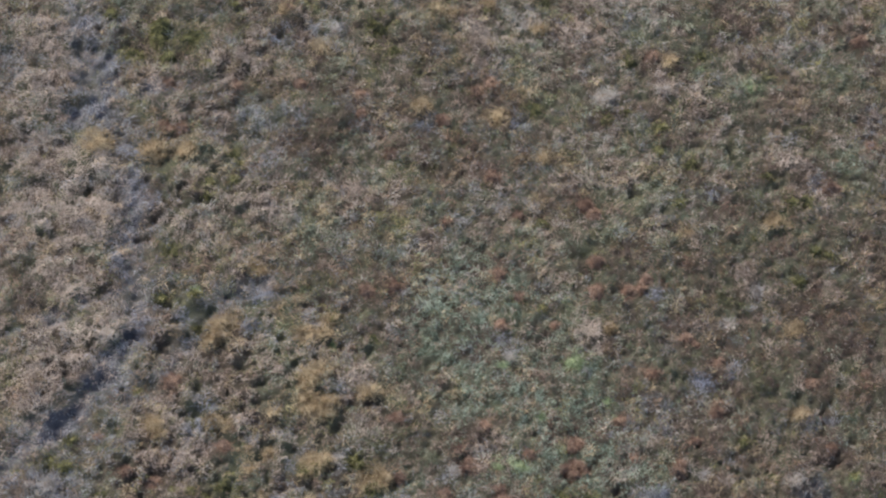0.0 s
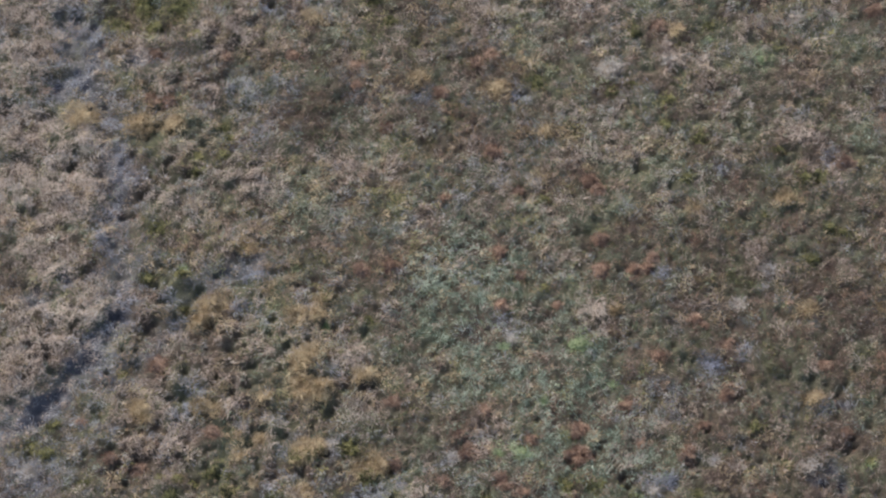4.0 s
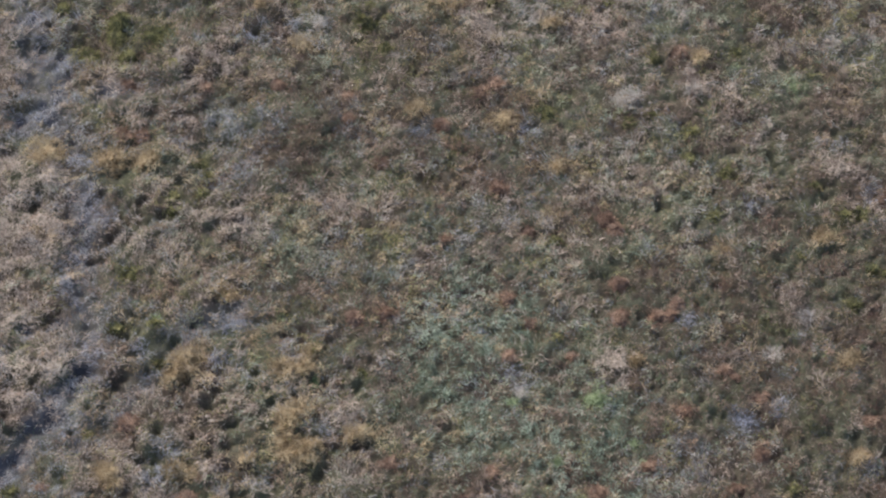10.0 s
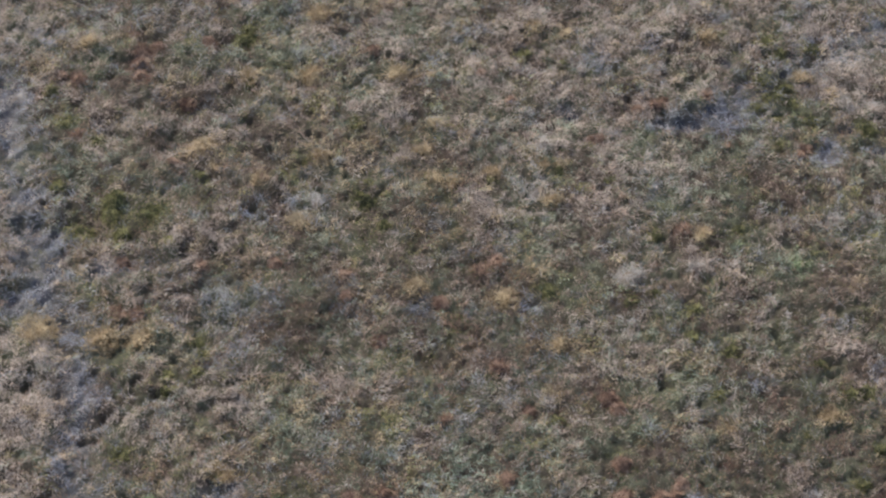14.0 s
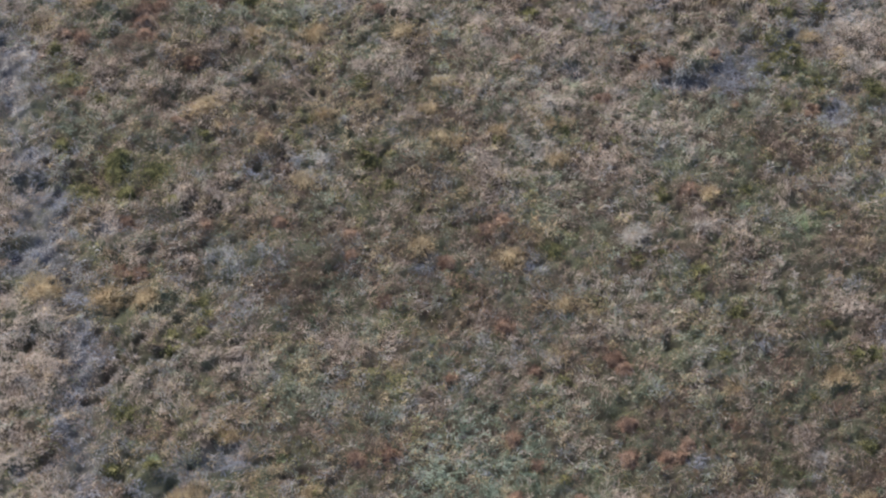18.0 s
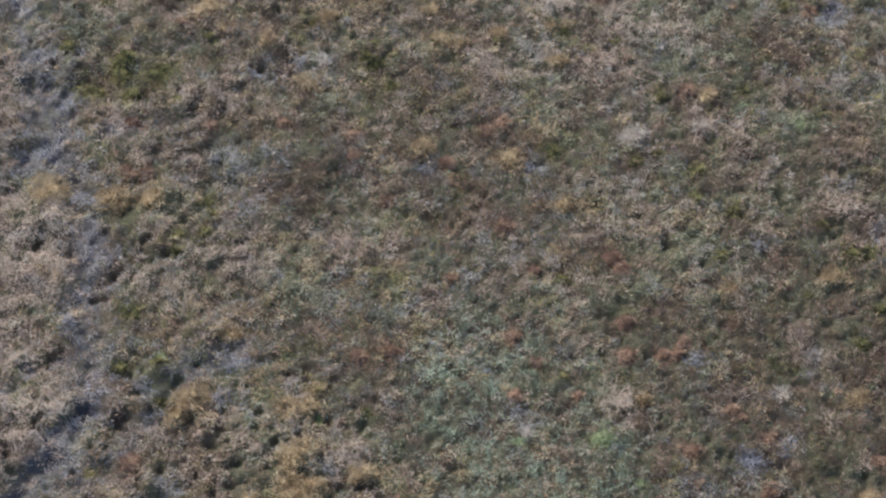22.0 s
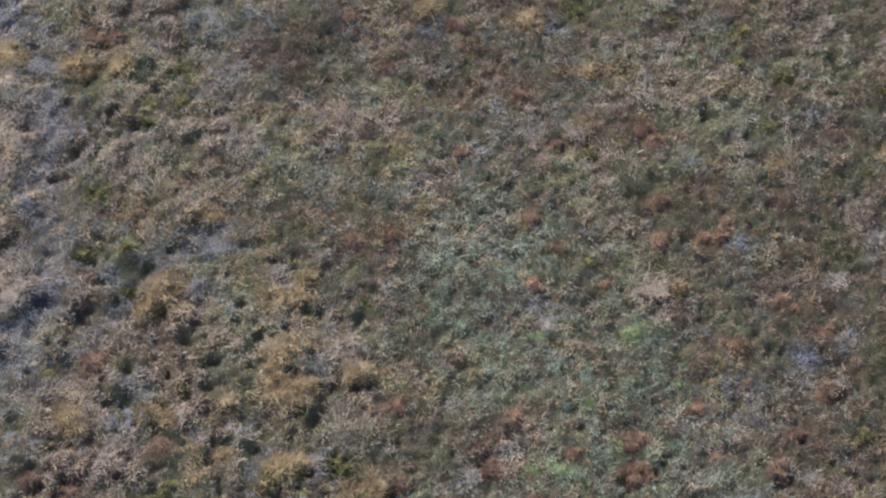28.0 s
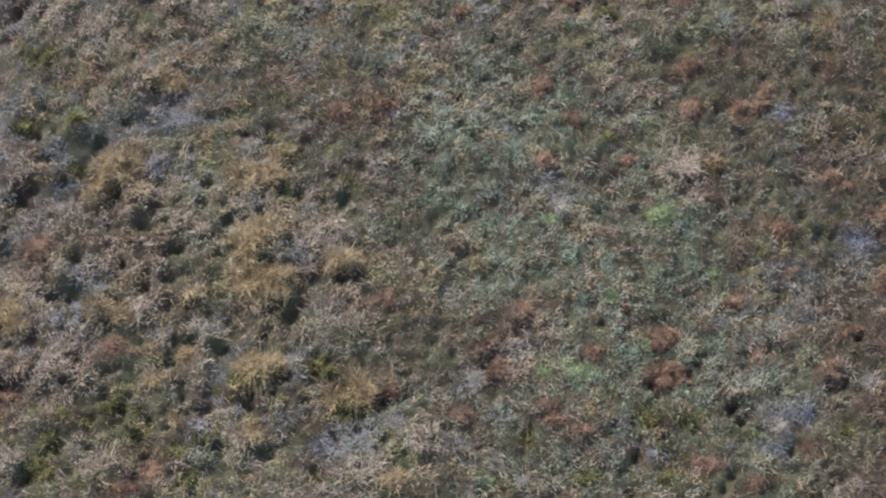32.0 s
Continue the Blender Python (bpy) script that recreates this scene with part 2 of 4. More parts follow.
GREY_MIDDLE = [
    (-4.8, -5.67, 0.16), (-4.73, -2.46, 0.15), (-4.71, -2.93, 0.18), (-4.64, -3.4, 0.18), (-4.45, -5.16, 0.22), (-4.36, -4.88, 0.26), (-4.27, -4.77, 0.18), (-3.56, 1.65, 0.43),
    (-3.52, 0.55, 0.32), (-3.51, -2.52, 0.26), (-3.49, -3.11, 0.2), (-3.38, -3.22, 0.2), (-3.33, 1.39, 0.54), (-3.31, -2.46, 0.2), (-3.03, -6.28, 0.13), (-2.97, -6.53, 0.2),
    (-2.88, -6.61, 0.16), (-2.81, -5.27, 0.2), (-2.81, 1.71, 0.27), (-2.65, -5.99, 0.13), (-2.4, -5.72, 0.2), (-2.34, 3.78, 0.19), (-2.32, -6.43, 0.19), (-2.24, 3.59, 0.24),
    (-2.05, 3.78, 0.24), (-1.93, -6.58, 0.19), (-1.84, -4.37, 0.22),
]
GREY_EAST = [
    (-1.82, -5.89, 0.16), (-1.72, -5.33, 0.2), (-1.69, -6.15, 0.16), (-1.49, -6.3, 0.16), (-1.41, -6.94, 0.16), (-0.97, -6.81, 0.16), (-0.72, -6.56, 0.16), (-0.24, 1.43, 0.17),
    (0.11, -6.17, 0.16), (0.23, -6.39, 0.16), (0.68, -2.58, 0.12), (1.17, -3.37, 0.1), (1.56, 4.01, 0.24), (1.57, 1.39, 0.19), (1.66, 4.26, 0.2), (1.84, -7.47, 0.16),
    (2.24, -7.05, 0.18), (2.66, 7.17, 0.26), (2.85, 6.9, 0.31), (3.24, -6.27, 0.14), (3.57, -6.92, 0.16), (3.63, -7.06, 0.25), (3.69, 7.24, 0.15), (3.74, -4.66, 0.2),
    (3.79, -6.64, 0.22), (3.8, 3.99, 0.27), (3.9, 7.37, 0.19),
]
GREY_FAR_EAST = [
    (3.92, -5.11, 0.15), (3.95, -2.37, 0.14), (3.99, -6.49, 0.16), (4.04, -4.66, 0.22), (4.22, -7.42, 0.16), (4.24, -0.64, 0.19), (4.66, -4.32, 0.2), (4.86, -4.21, 0.15),
    (5.08, 5.4, 0.25), (5.18, 8.14, 0.21), (5.19, 5.6, 0.22), (5.21, -0.14, 0.16), (5.37, 6.61, 0.2), (5.38, -4, 0.14), (5.42, 5.93, 0.2), (6.49, -6.44, 0.24),
    (6.64, -5.15, 0.16), (6.69, -6.35, 0.24), (6.77, 0.94, 0.21), (6.83, 5, 0.22), (6.84, 3.24, 0.28), (6.87, 7.42, 0.16), (7, 4.74, 0.2), (7.13, 0.11, 0.21),
    (7.28, -0.58, 0.19),
]
GREY = GREY_WEST + GREY_MIDDLE + GREY_EAST + GREY_FAR_EAST
PALE = [
    (-7.43, 6.15, 0.15), (-6.96, -6.42, 0.24), (-6.1, -3.34, 0.16), (-2.05, 3.72, 0.14), (-1.82, -5.85, 0.09), (0.24, -6.11, 0.12), (1.27, -3.75, 0.1), (1.7, 3.82, 0.12),
    (1.88, 4.97, 0.18), (2.64, 6.76, 0.1), (3.2, 2.04, 0.22), (3.36, 2.11, 0.15), (3.62, -6.74, 0.077), (4.39, 2.17, 0.13), (4.72, -6.21, 0.098), (5.34, -3.02, 0.12),
    (5.95, -2.34, 0.15), (6.36, -6.27, 0.18), (6.84, 3.24, 0.18), (7.33, 5.92, 0.18), (7.82, 5.85, 0.14),
]
RUST_WEST = [
    (-4.57, 4.56, 0.13), (-4.08, 7.43, 0.19), (-3.96, 2.37, 0.17), (-3.39, -7.22, 0.18), (-2.99, 4.16, 0.13), (-2.72, 2.37, 0.17), (-1.53, 2.17, 0.15), (-1.51, 1.67, 0.16),
    (-1.11, 7.2, 0.14), (-0.79, -5.02, 0.2), (0.08, 1.52, 0.19), (0.5, -5.89, 0.12), (0.82, 6.64, 0.13), (1.13, -3.07, 0.17), (1.36, 6.03, 0.14), (1.48, -0.64, 0.15),
    (2.14, -3.05, 0.14), (2.23, -6.05, 0.15), (2.38, -5.68, 0.13), (2.4, -6.11, 0.2), (2.42, -5.56, 0.2), (2.43, -5.95, 0.18), (2.6, -6.05, 0.14), (2.72, 5.09, 0.11),
]
RUST_MIDDLE = [
    (2.79, -0.45, 0.21), (2.8, -7.23, 0.19), (2.87, 5.09, 0.15), (2.93, -2.34, 0.21), (2.94, -0.64, 0.19), (2.95, -1.72, 0.21), (3.27, -5.09, 0.18), (3.34, -7.47, 0.16),
    (3.46, -5.83, 0.14), (3.54, -2.34, 0.21), (3.75, -2.28, 0.14), (3.86, -2.1, 0.16), (4.29, -5.97, 0.16), (4.56, -3.34, 0.17), (4.59, -5.5, 0.16), (4.71, -3.46, 0.12),
    (5.02, -4.89, 0.18), (5.09, -3.84, 0.18), (6.41, 4.74, 0.13), (6.52, 4.9, 0.17), (6.76, -4.29, 0.15), (7.05, -5.62, 0.14), (7.78, -4.1, 0.12), (8.38, 3.44, 0.22),
]
RUST = RUST_WEST + RUST_MIDDLE
RUSSET_WEST = [
    (-6.67, 6.62, 0.12), (-6.41, 6.55, 0.18), (-6.3, 5.28, 0.14), (-6.16, -5.38, 0.12), (-5.62, -6.1, 0.14), (-5.47, 7.64, 0.13), (-5.32, 6.92, 0.21), (-5.31, 2.44, 0.15),
    (-5.31, 1.39, 0.19), (-5.25, 6.61, 0.2), (-5.24, 7.23, 0.23), (-5.12, -6.31, 0.16), (-5, 7.36, 0.17), (-4.98, 1.32, 0.16), (-4.89, -4.26, 0.22), (-4.41, 6, 0.18),
    (-3.88, -5.6, 0.18), (-3.66, -7.42, 0.16), (-1.37, -2.34, 0.2), (-0.93, 0.75, 0.16), (-0.86, -2.28, 0.18), (-0.72, -6.23, 0.14), (0.1, -6.53, 0.16), (0.12, -0.82, 0.12),
]
RUSSET_MIDDLE = [
    (0.35, -5.66, 0.15), (0.44, -6.05, 0.15), (0.73, 2.24, 0.15), (0.8, -5.17, 0.15), (1, 2.37, 0.22), (1.02, 0.17, 0.19), (1.07, -6.48, 0.15), (1.09, -1.98, 0.18),
    (1.12, -6.61, 0.15), (1.43, -6.76, 0.16), (1.49, -2.46, 0.14), (1.6, -5.74, 0.14), (3.61, 5.81, 0.13), (3.87, -4.09, 0.18), (3.91, 5.88, 0.18), (3.95, -7, 0.13),
    (4.07, 6.01, 0.12), (4.21, 3.04, 0.18), (4.26, -6.16, 0.14), (4.83, 6.07, 0.13), (5.14, 4.95, 0.1), (7.53, -0.08, 0.21), (8.36, 0.94, 0.16),
]
RUSSET = RUSSET_WEST + RUSSET_MIDDLE
BROWN_WEST = [
    (-7.54, 8.29, 0.32), (-6.67, 6.69, 0.21), (-6.56, -2.57, 0.21), (-5.62, 2.28, 0.35), (-5.4, -3.28, 0.25), (-5.26, 6.81, 0.41), (-5.11, -3.05, 0.31), (-5.09, 7.23, 0.31),
    (-4.94, -4.32, 0.2), (-4.88, -6.26, 0.16), (-4.87, -3.74, 0.25), (-4.42, 6.13, 0.25), (-4.25, -4.09, 0.25), (-4.07, -5.77, 0.25), (-4.06, -6.05, 0.18), (-4, -2.81, 0.2),
    (-3.48, -7.28, 0.24), (-3.18, 5.33, 0.25), (-3.17, -6.21, 0.3), (-3.17, 2.9, 0.27), (-3.16, 2.57, 0.27), (-3.04, 4.16, 0.29), (-2.99, 5.52, 0.3), (-2.55, 1.98, 0.38),
    (-2.48, 5.19, 0.25), (-2.47, 0.81, 0.48), (-2.26, 1.13, 0.32), (-2.2, 0.55, 0.32), (-2.19, 5.39, 0.25), (-2.11, -5.66, 0.25), (-2.07, 4.67, 0.25),
]
BROWN_MIDDLE = [
    (-1.85, 1.52, 0.21), (-1.66, 3.51, 0.22), (-1.55, -6.66, 0.18), (-1.36, -3.17, 0.25), (-1.27, -2.1, 0.31), (-0.88, 0.81, 0.21), (-0.47, -6.6, 0.19), (-0.4, -5.94, 0.17),
    (0.25, -5.66, 0.3), (0.44, -6.1, 0.25), (0.56, -5.95, 0.16), (0.61, 6.1, 0.25), (0.62, -6.24, 0.14), (0.95, -5.11, 0.25), (1.02, -6.43, 0.24), (1.06, -6.61, 0.25),
    (1.12, 0.11, 0.29), (1.24, -6.9, 0.19), (1.54, 7.32, 0.23), (1.76, -6.54, 0.14), (1.96, -4.21, 0.3), (2.77, 4.9, 0.25), (2.9, -6.63, 0.14), (2.97, -7.48, 0.16),
    (3.16, -6.56, 0.16), (3.46, 6.76, 0.2), (3.47, -4.09, 0.25), (3.6, 5.68, 0.3), (3.82, 5.94, 0.35), (3.86, -2.22, 0.26), (3.89, -6.92, 0.2),
]
BROWN_EAST = [
    (4.11, 3.11, 0.22), (4.12, 6.07, 0.3), (4.18, -3.98, 0.4), (4.26, -4.32, 0.3), (4.33, -6.21, 0.18), (4.68, -2.1, 0.21), (4.69, -5.56, 0.3), (4.69, -6.5, 0.23),
    (4.94, 6.2, 0.28), (5.02, 1.98, 0.22), (5.17, 0.94, 0.21), (5.18, 6.74, 0.26), (5.35, 6.34, 0.25), (5.57, -4.21, 0.35), (5.68, -0.95, 0.26), (5.69, 4.36, 0.25),
    (5.98, -4.1, 0.46), (6.04, 3.91, 0.31), (6.08, 0.17, 0.27), (6.13, -4.67, 0.3), (6.17, 1.52, 0.27), (6.5, -3.87, 0.46), (6.51, 1.78, 0.41), (6.82, 0.3, 0.21),
    (6.91, -3.75, 0.36), (6.95, -5.56, 0.25), (7, -0.14, 0.27), (7.03, 1.58, 0.32), (7.34, -3.41, 0.36), (7.73, -3.64, 0.31),
]
BROWN = BROWN_WEST + BROWN_MIDDLE + BROWN_EAST
GREEN_WEST = [
    (-6.8, 5.88, 0.36), (-6.47, 5.48, 0.35), (-6.43, -5.77, 0.25), (-6.26, 7.86, 0.31), (-6.18, 4.44, 0.4), (-5.9, -6.31, 0.25), (-5.85, 3.93, 0.3), (-5.62, 4.82, 0.35),
    (-5.46, 8.21, 0.26), (-5.2, 4.43, 0.4), (-4.85, 1.91, 0.16), (-4.53, 0.68, 0.27), (-4.37, 7.08, 0.31), (-4.32, -6.92, 0.24), (-4.3, 4.05, 0.29), (-4.19, -0.88, 0.21),
    (-3.92, -2.46, 0.16), (-3.83, -6.71, 0.19), (-3.68, 1.98, 0.28), (-3.45, 7.08, 0.31), (-3.32, -6.71, 0.22), (-3.26, -6.42, 0.25), (-2.98, 8.05, 0.42), (-2.8, -7.14, 0.22),
    (-2.63, 6.93, 0.36), (-2.54, -7.15, 0.25), (-2.43, -0.64, 0.42),
]
GREEN_MIDDLE = [
    (-2.21, -1.13, 0.42), (-2.18, 2.44, 0.22), (-2.09, 2.9, 0.22), (-2.06, 1.78, 0.21), (-2.04, -7.15, 0.19), (-1.83, 0.87, 0.32), (-1.71, 6.65, 0.36), (-1.61, -6.21, 0.2),
    (-1.3, 0.49, 0.26), (-1.29, 5.45, 0.3), (-1.19, 0.11, 0.21), (-1.15, -3.63, 0.2), (-1.11, 6.65, 0.36), (-0.79, 5.05, 0.3), (-0.78, -6.95, 0.19), (-0.69, 3.77, 0.34),
    (-0.55, -3.63, 0.25), (-0.53, -6.23, 0.19), (-0.34, -2.93, 0.41), (-0.34, -4.09, 0.25), (-0.3, 7.75, 0.41), (-0.27, -5.94, 0.23), (-0.24, -4.55, 0.3), (-0.14, -2.7, 0.31),
    (-0.04, -3.52, 0.4), (0.36, -3.63, 0.4), (0.36, -6.39, 0.19),
]
GREEN_EAST = [
    (0.45, -4.77, 0.3), (0.48, -1.5, 0.31), (0.48, -6.68, 0.25), (0.57, -3.17, 0.46), (0.6, -7.32, 0.25), (0.68, -1.98, 0.26), (0.73, -7.04, 0.32), (0.76, -4.09, 0.4),
    (0.79, -1.25, 0.26), (0.89, 5.04, 0.3), (0.98, -2.46, 0.31), (1.23, -7.11, 0.25), (1.25, -4.55, 0.4), (1.29, 5.3, 0.3), (1.52, -6.21, 0.29), (1.65, -4.77, 0.4),
    (1.7, -2.34, 0.31), (1.74, -6.9, 0.25), (1.79, 5.16, 0.3), (1.83, 3.51, 0.33), (1.83, -1.13, 0.26), (1.83, -6.25, 0.29), (1.84, -5.11, 0.3), (1.85, -7.26, 0.19),
    (1.89, 1.19, 0.21), (2.02, -5.67, 0.3), (2.03, 2.7, 0.33),
]
GREEN_FAR_EAST = [
    (2.26, -4.09, 0.25), (2.29, 5.42, 0.3), (2.31, -2.46, 0.26), (2.34, -5, 0.4), (2.35, -1.26, 0.31), (2.47, 3.11, 0.27), (2.69, -6.32, 0.34), (2.74, 4.38, 0.3),
    (2.76, -4.32, 0.3), (2.77, -5.6, 0.16), (2.84, -4.78, 0.3), (2.87, -4.09, 0.3), (3, -5.67, 0.3), (3.17, -1.38, 0.31), (3.44, -6.2, 0.23), (3.45, 4.76, 0.3),
    (3.59, 3.74, 0.39), (3.68, -6, 0.25), (3.68, -6.35, 0.23), (3.76, -6.13, 0.19), (3.91, -5.91, 0.26), (3.94, -0.39, 0.42), (3.95, 4.89, 0.3), (4.05, -7.28, 0.25),
    (4.14, -6.54, 0.29), (4.17, 3.74, 0.39), (4.24, 4.76, 0.35),
]
GREEN_RIM = [
    (4.25, -7.14, 0.32), (4.42, -6.64, 0.23), (4.54, 4.82, 0.35), (4.59, -0.02, 0.32), (4.68, 3.99, 0.39), (4.81, -5.11, 0.2), (4.89, -0.27, 0.32), (4.95, 5.01, 0.3),
    (5.19, 3.11, 0.22), (5.23, 4.75, 0.25), (5.36, 5.14, 0.25), (5.38, -5.45, 0.25), (5.59, 0.74, 0.32), (5.9, 0.62, 0.27), (6.63, -4.67, 0.2), (7.38, -5.23, 0.3),
    (7.53, -1.26, 0.32), (7.55, 4.35, 0.3), (7.57, 1.65, 0.27), (7.58, -1.86, 0.26), (7.8, 0.62, 0.32), (8.1, 0.36, 0.32), (8.17, 2.3, 0.38),
]
GREEN = GREEN_WEST + GREEN_MIDDLE + GREEN_EAST + GREEN_FAR_EAST + GREEN_RIM
LIME = [
    (-4.54, -2.34, 0.1), (-1.96, -3.51, 0.091), (0.35, -7.38, 0.13), (1.03, -5.99, 0.14), (1.16, -3.92, 0.13), (1.4, -5.99, 0.15), (1.52, -6.03, 0.097), (1.84, -5, 0.099),
    (2.42, -3.86, 0.2), (2.57, -3.92, 0.14), (3.04, -4.66, 0.09), (3.39, -6.85, 0.077), (6.12, 2.3, 0.13), (7.39, -6.24, 0.12),
]
BLUE_WEST = [
    (-7.44, 6.22, 0.18), (-7.36, 5.99, 0.16), (-7.15, 7.52, 0.16), (-7.01, 3.88, 0.18), (-6.88, 3.54, 0.16), (-6.86, 1.58, 0.26), (-6.86, -6.47, 0.3), (-6.53, 2.9, 0.26),
    (-6.01, 0.75, 0.19), (-5.86, 0.11, 0.25), (-5.68, -0.33, 0.23), (-5.62, -2.99, 0.23), (-5.55, -3.34, 0.18), (-4.71, -2.93, 0.12), (-4.64, -3.4, 0.12), (-4.45, -5.16, 0.22),
    (-4.36, -4.88, 0.24), (-4.27, -4.77, 0.18), (-3.48, -3.16, 0.14), (-3.31, -2.46, 0.16), (-3.2, 3.41, 0.12), (-2.95, -6.43, 0.12), (-2.88, -6.61, 0.12), (-2.65, -5.99, 0.097),
    (-1.84, -4.37, 0.16), (-1.82, -5.89, 0.13),
]
BLUE_MIDDLE = [
    (-1.41, -6.94, 0.1), (-0.72, -6.57, 0.1), (-0.24, 1.43, 0.13), (0.68, -2.58, 0.1), (1.17, -3.37, 0.091), (1.57, 1.36, 0.15), (2.24, -7.05, 0.13), (2.66, 7.15, 0.16),
    (2.86, 6.97, 0.2), (3.63, -7.06, 0.14), (3.78, -6.67, 0.17), (3.9, 7.37, 0.16), (3.95, -2.37, 0.13), (3.96, -6.51, 0.12), (4.66, -4.32, 0.18), (4.86, -4.21, 0.14),
    (5.08, 5.4, 0.2), (5.21, 5.6, 0.18), (5.21, -0.14, 0.13), (5.38, -4, 0.13), (5.44, 5.91, 0.14), (6.64, -5.15, 0.15), (6.83, 5, 0.18), (6.87, 7.42, 0.12),
    (7, 4.74, 0.16), (7.12, -0.02, 0.15),
]
BLUE = BLUE_WEST + BLUE_MIDDLE
WET_WEST = [
    (-7.36, -5.16, 0.15), (-7.14, -2.93, 0.21), (-7.08, 1.65, 0.24), (-6.96, -5.21, 0.25), (-6.92, 3.94, 0.18), (-6.78, -5.05, 0.28), (-6.66, -2.57, 0.15), (-6.59, -4.93, 0.2),
    (-6.54, 3.1, 0.22), (-6.5, 2.44, 0.2), (-6.43, -4.31, 0.15), (-6.17, -3.86, 0.2), (-6.07, -2.34, 0.15), (-6.05, -4.09, 0.25), (-5.78, -3.63, 0.2), (-5.7, -3.28, 0.22),
    (-5.62, 2.24, 0.28), (-5.3, 2.24, 0.17),
]
WET_MIDDLE = [
    (1.64, 7.25, 0.14), (2.4, 5.75, 0.18), (3.91, -6.65, 0.09), (3.99, 5.48, 0.15), (4.29, 5.54, 0.14), (4.59, 5.47, 0.14), (4.9, 5.74, 0.14), (5.29, 6.81, 0.14),
    (5.35, 6.34, 0.14), (6.44, 7.15, 0.15), (6.48, -6.54, 0.18), (6.69, -6.33, 0.2), (6.82, 4.87, 0.2), (6.86, -6.65, 0.18), (6.9, 4.67, 0.15), (7.09, -5.12, 0.12),
    (7.26, 5.32, 0.14), (7.81, 4.86, 0.15),
]
WET = WET_WEST + WET_MIDDLE
DARK_WEST = [
    (-6.96, -3.39, 0.092), (-6.69, -0.08, 0.13), (-5.65, -3.28, 0.1), (-5.53, 0.75, 0.11), (-5.53, -1.13, 0.13), (-5.53, -6.04, 0.14), (-5.4, -0.64, 0.13), (-5.31, 0.55, 0.11),
    (-5.21, -0.33, 0.11), (-5.09, -3.45, 0.12), (-5.01, 0.81, 0.11), (-4.99, -6.1, 0.14), (-4.94, -3.34, 0.12), (-4.89, -0.39, 0.11), (-4.88, -6.26, 0.078), (-4.85, -0.14, 0.13),
    (-4.84, 0.62, 0.096), (-4.64, -0.33, 0.11), (-4.59, 0.81, 0.11), (-4.5, 0.05, 0.095), (-4.31, -2.81, 0.12), (-4.27, -3.74, 0.091), (-4.16, -6.49, 0.09), (-4.16, -2.72, 0.092),
    (-4.07, -3.69, 0.12), (-3.97, -0.08, 0.11), (-3.87, -5.99, 0.12), (-3.52, -3.63, 0.1), (-3.36, 7.35, 0.093),
]
DARK_MIDDLE = [
    (-3.33, -4.66, 0.09), (-3.24, -4.32, 0.1), (-3.24, -5.84, 0.065), (-3.2, 5.99, 0.091), (-3.1, -5.55, 0.099), (-2.99, -5.62, 0.091), (-2.75, -5.66, 0.089), (-2.64, -4.32, 0.09),
    (-2.55, -3.86, 0.1), (-2.4, -5.99, 0.065), (-2.32, -6.21, 0.09), (-2.14, -4.54, 0.08), (-2.12, -6.51, 0.077), (-2.11, -5.55, 0.099), (-2.08, 5.19, 0.12), (-2.04, -7.01, 0.076),
    (-1.82, -5.22, 0.12), (-1.53, -7.3, 0.063), (-1.52, -5.88, 0.12), (-1.51, 6.38, 0.091), (-1.36, -6.22, 0.077), (-1.35, -3.63, 0.1), (-1.18, 3.9, 0.097), (-1.15, -3.17, 0.091),
    (-0.92, -6.3, 0.09), (-0.88, 4.02, 0.098), (-0.72, -6.38, 0.064), (-0.53, -7.24, 0.076), (-0.3, 6.92, 0.092),
]
DARK_EAST = [
    (1.91, -7.43, 0.088), (2.02, -7.12, 0.089), (2.28, -6.26, 0.09), (2.75, -5.93, 0.091), (2.97, -7.41, 0.1), (3.22, -6.59, 0.1), (3.34, -2.4, 0.1), (3.45, 6.69, 0.1),
    (3.74, -0.14, 0.11), (3.88, -6.99, 0.089), (3.9, 7.37, 0.1), (4.08, -3.87, 0.1), (4.25, -0.52, 0.094), (4.4, -6.21, 0.091), (4.41, -4.21, 0.12), (5.01, 0.94, 0.096),
    (5.21, -5, 0.1), (5.55, -5.89, 0.089), (5.59, 0.74, 0.096), (6.19, 5.59, 0.12), (6.5, 0.17, 0.12), (6.54, -0.02, 0.11), (6.64, -4.55, 0.12), (6.69, 1.26, 0.097),
    (6.92, -4.78, 0.1), (7.12, -5.89, 0.12), (7.5, -5.51, 0.1),
]
DARK = DARK_WEST + DARK_MIDDLE + DARK_EAST
# a shallow trodden path that winds down the west side
PATH_LINE = [(-7.8, 6.5), (-7.1, 3.4), (-6.6, 1.8), (-5.85, 0.0), (-5.85, -1.5), (-5.6, -2.9), (-6.15, -4.2), (-7.0, -5.2), (-8.2, -6.4)]
RUNNEL_LINE = [(-3.2, -2.15), (-4.05, -2.6), (-4.65, -3.4), (-5.2, -4.2), (-5.8, -4.7)]
FLUSH_LINE = [(9.2, 8.6), (8.1, 7.6), (6.8, 6.9), (5.25, 5.8), (4.25, 5.45)]
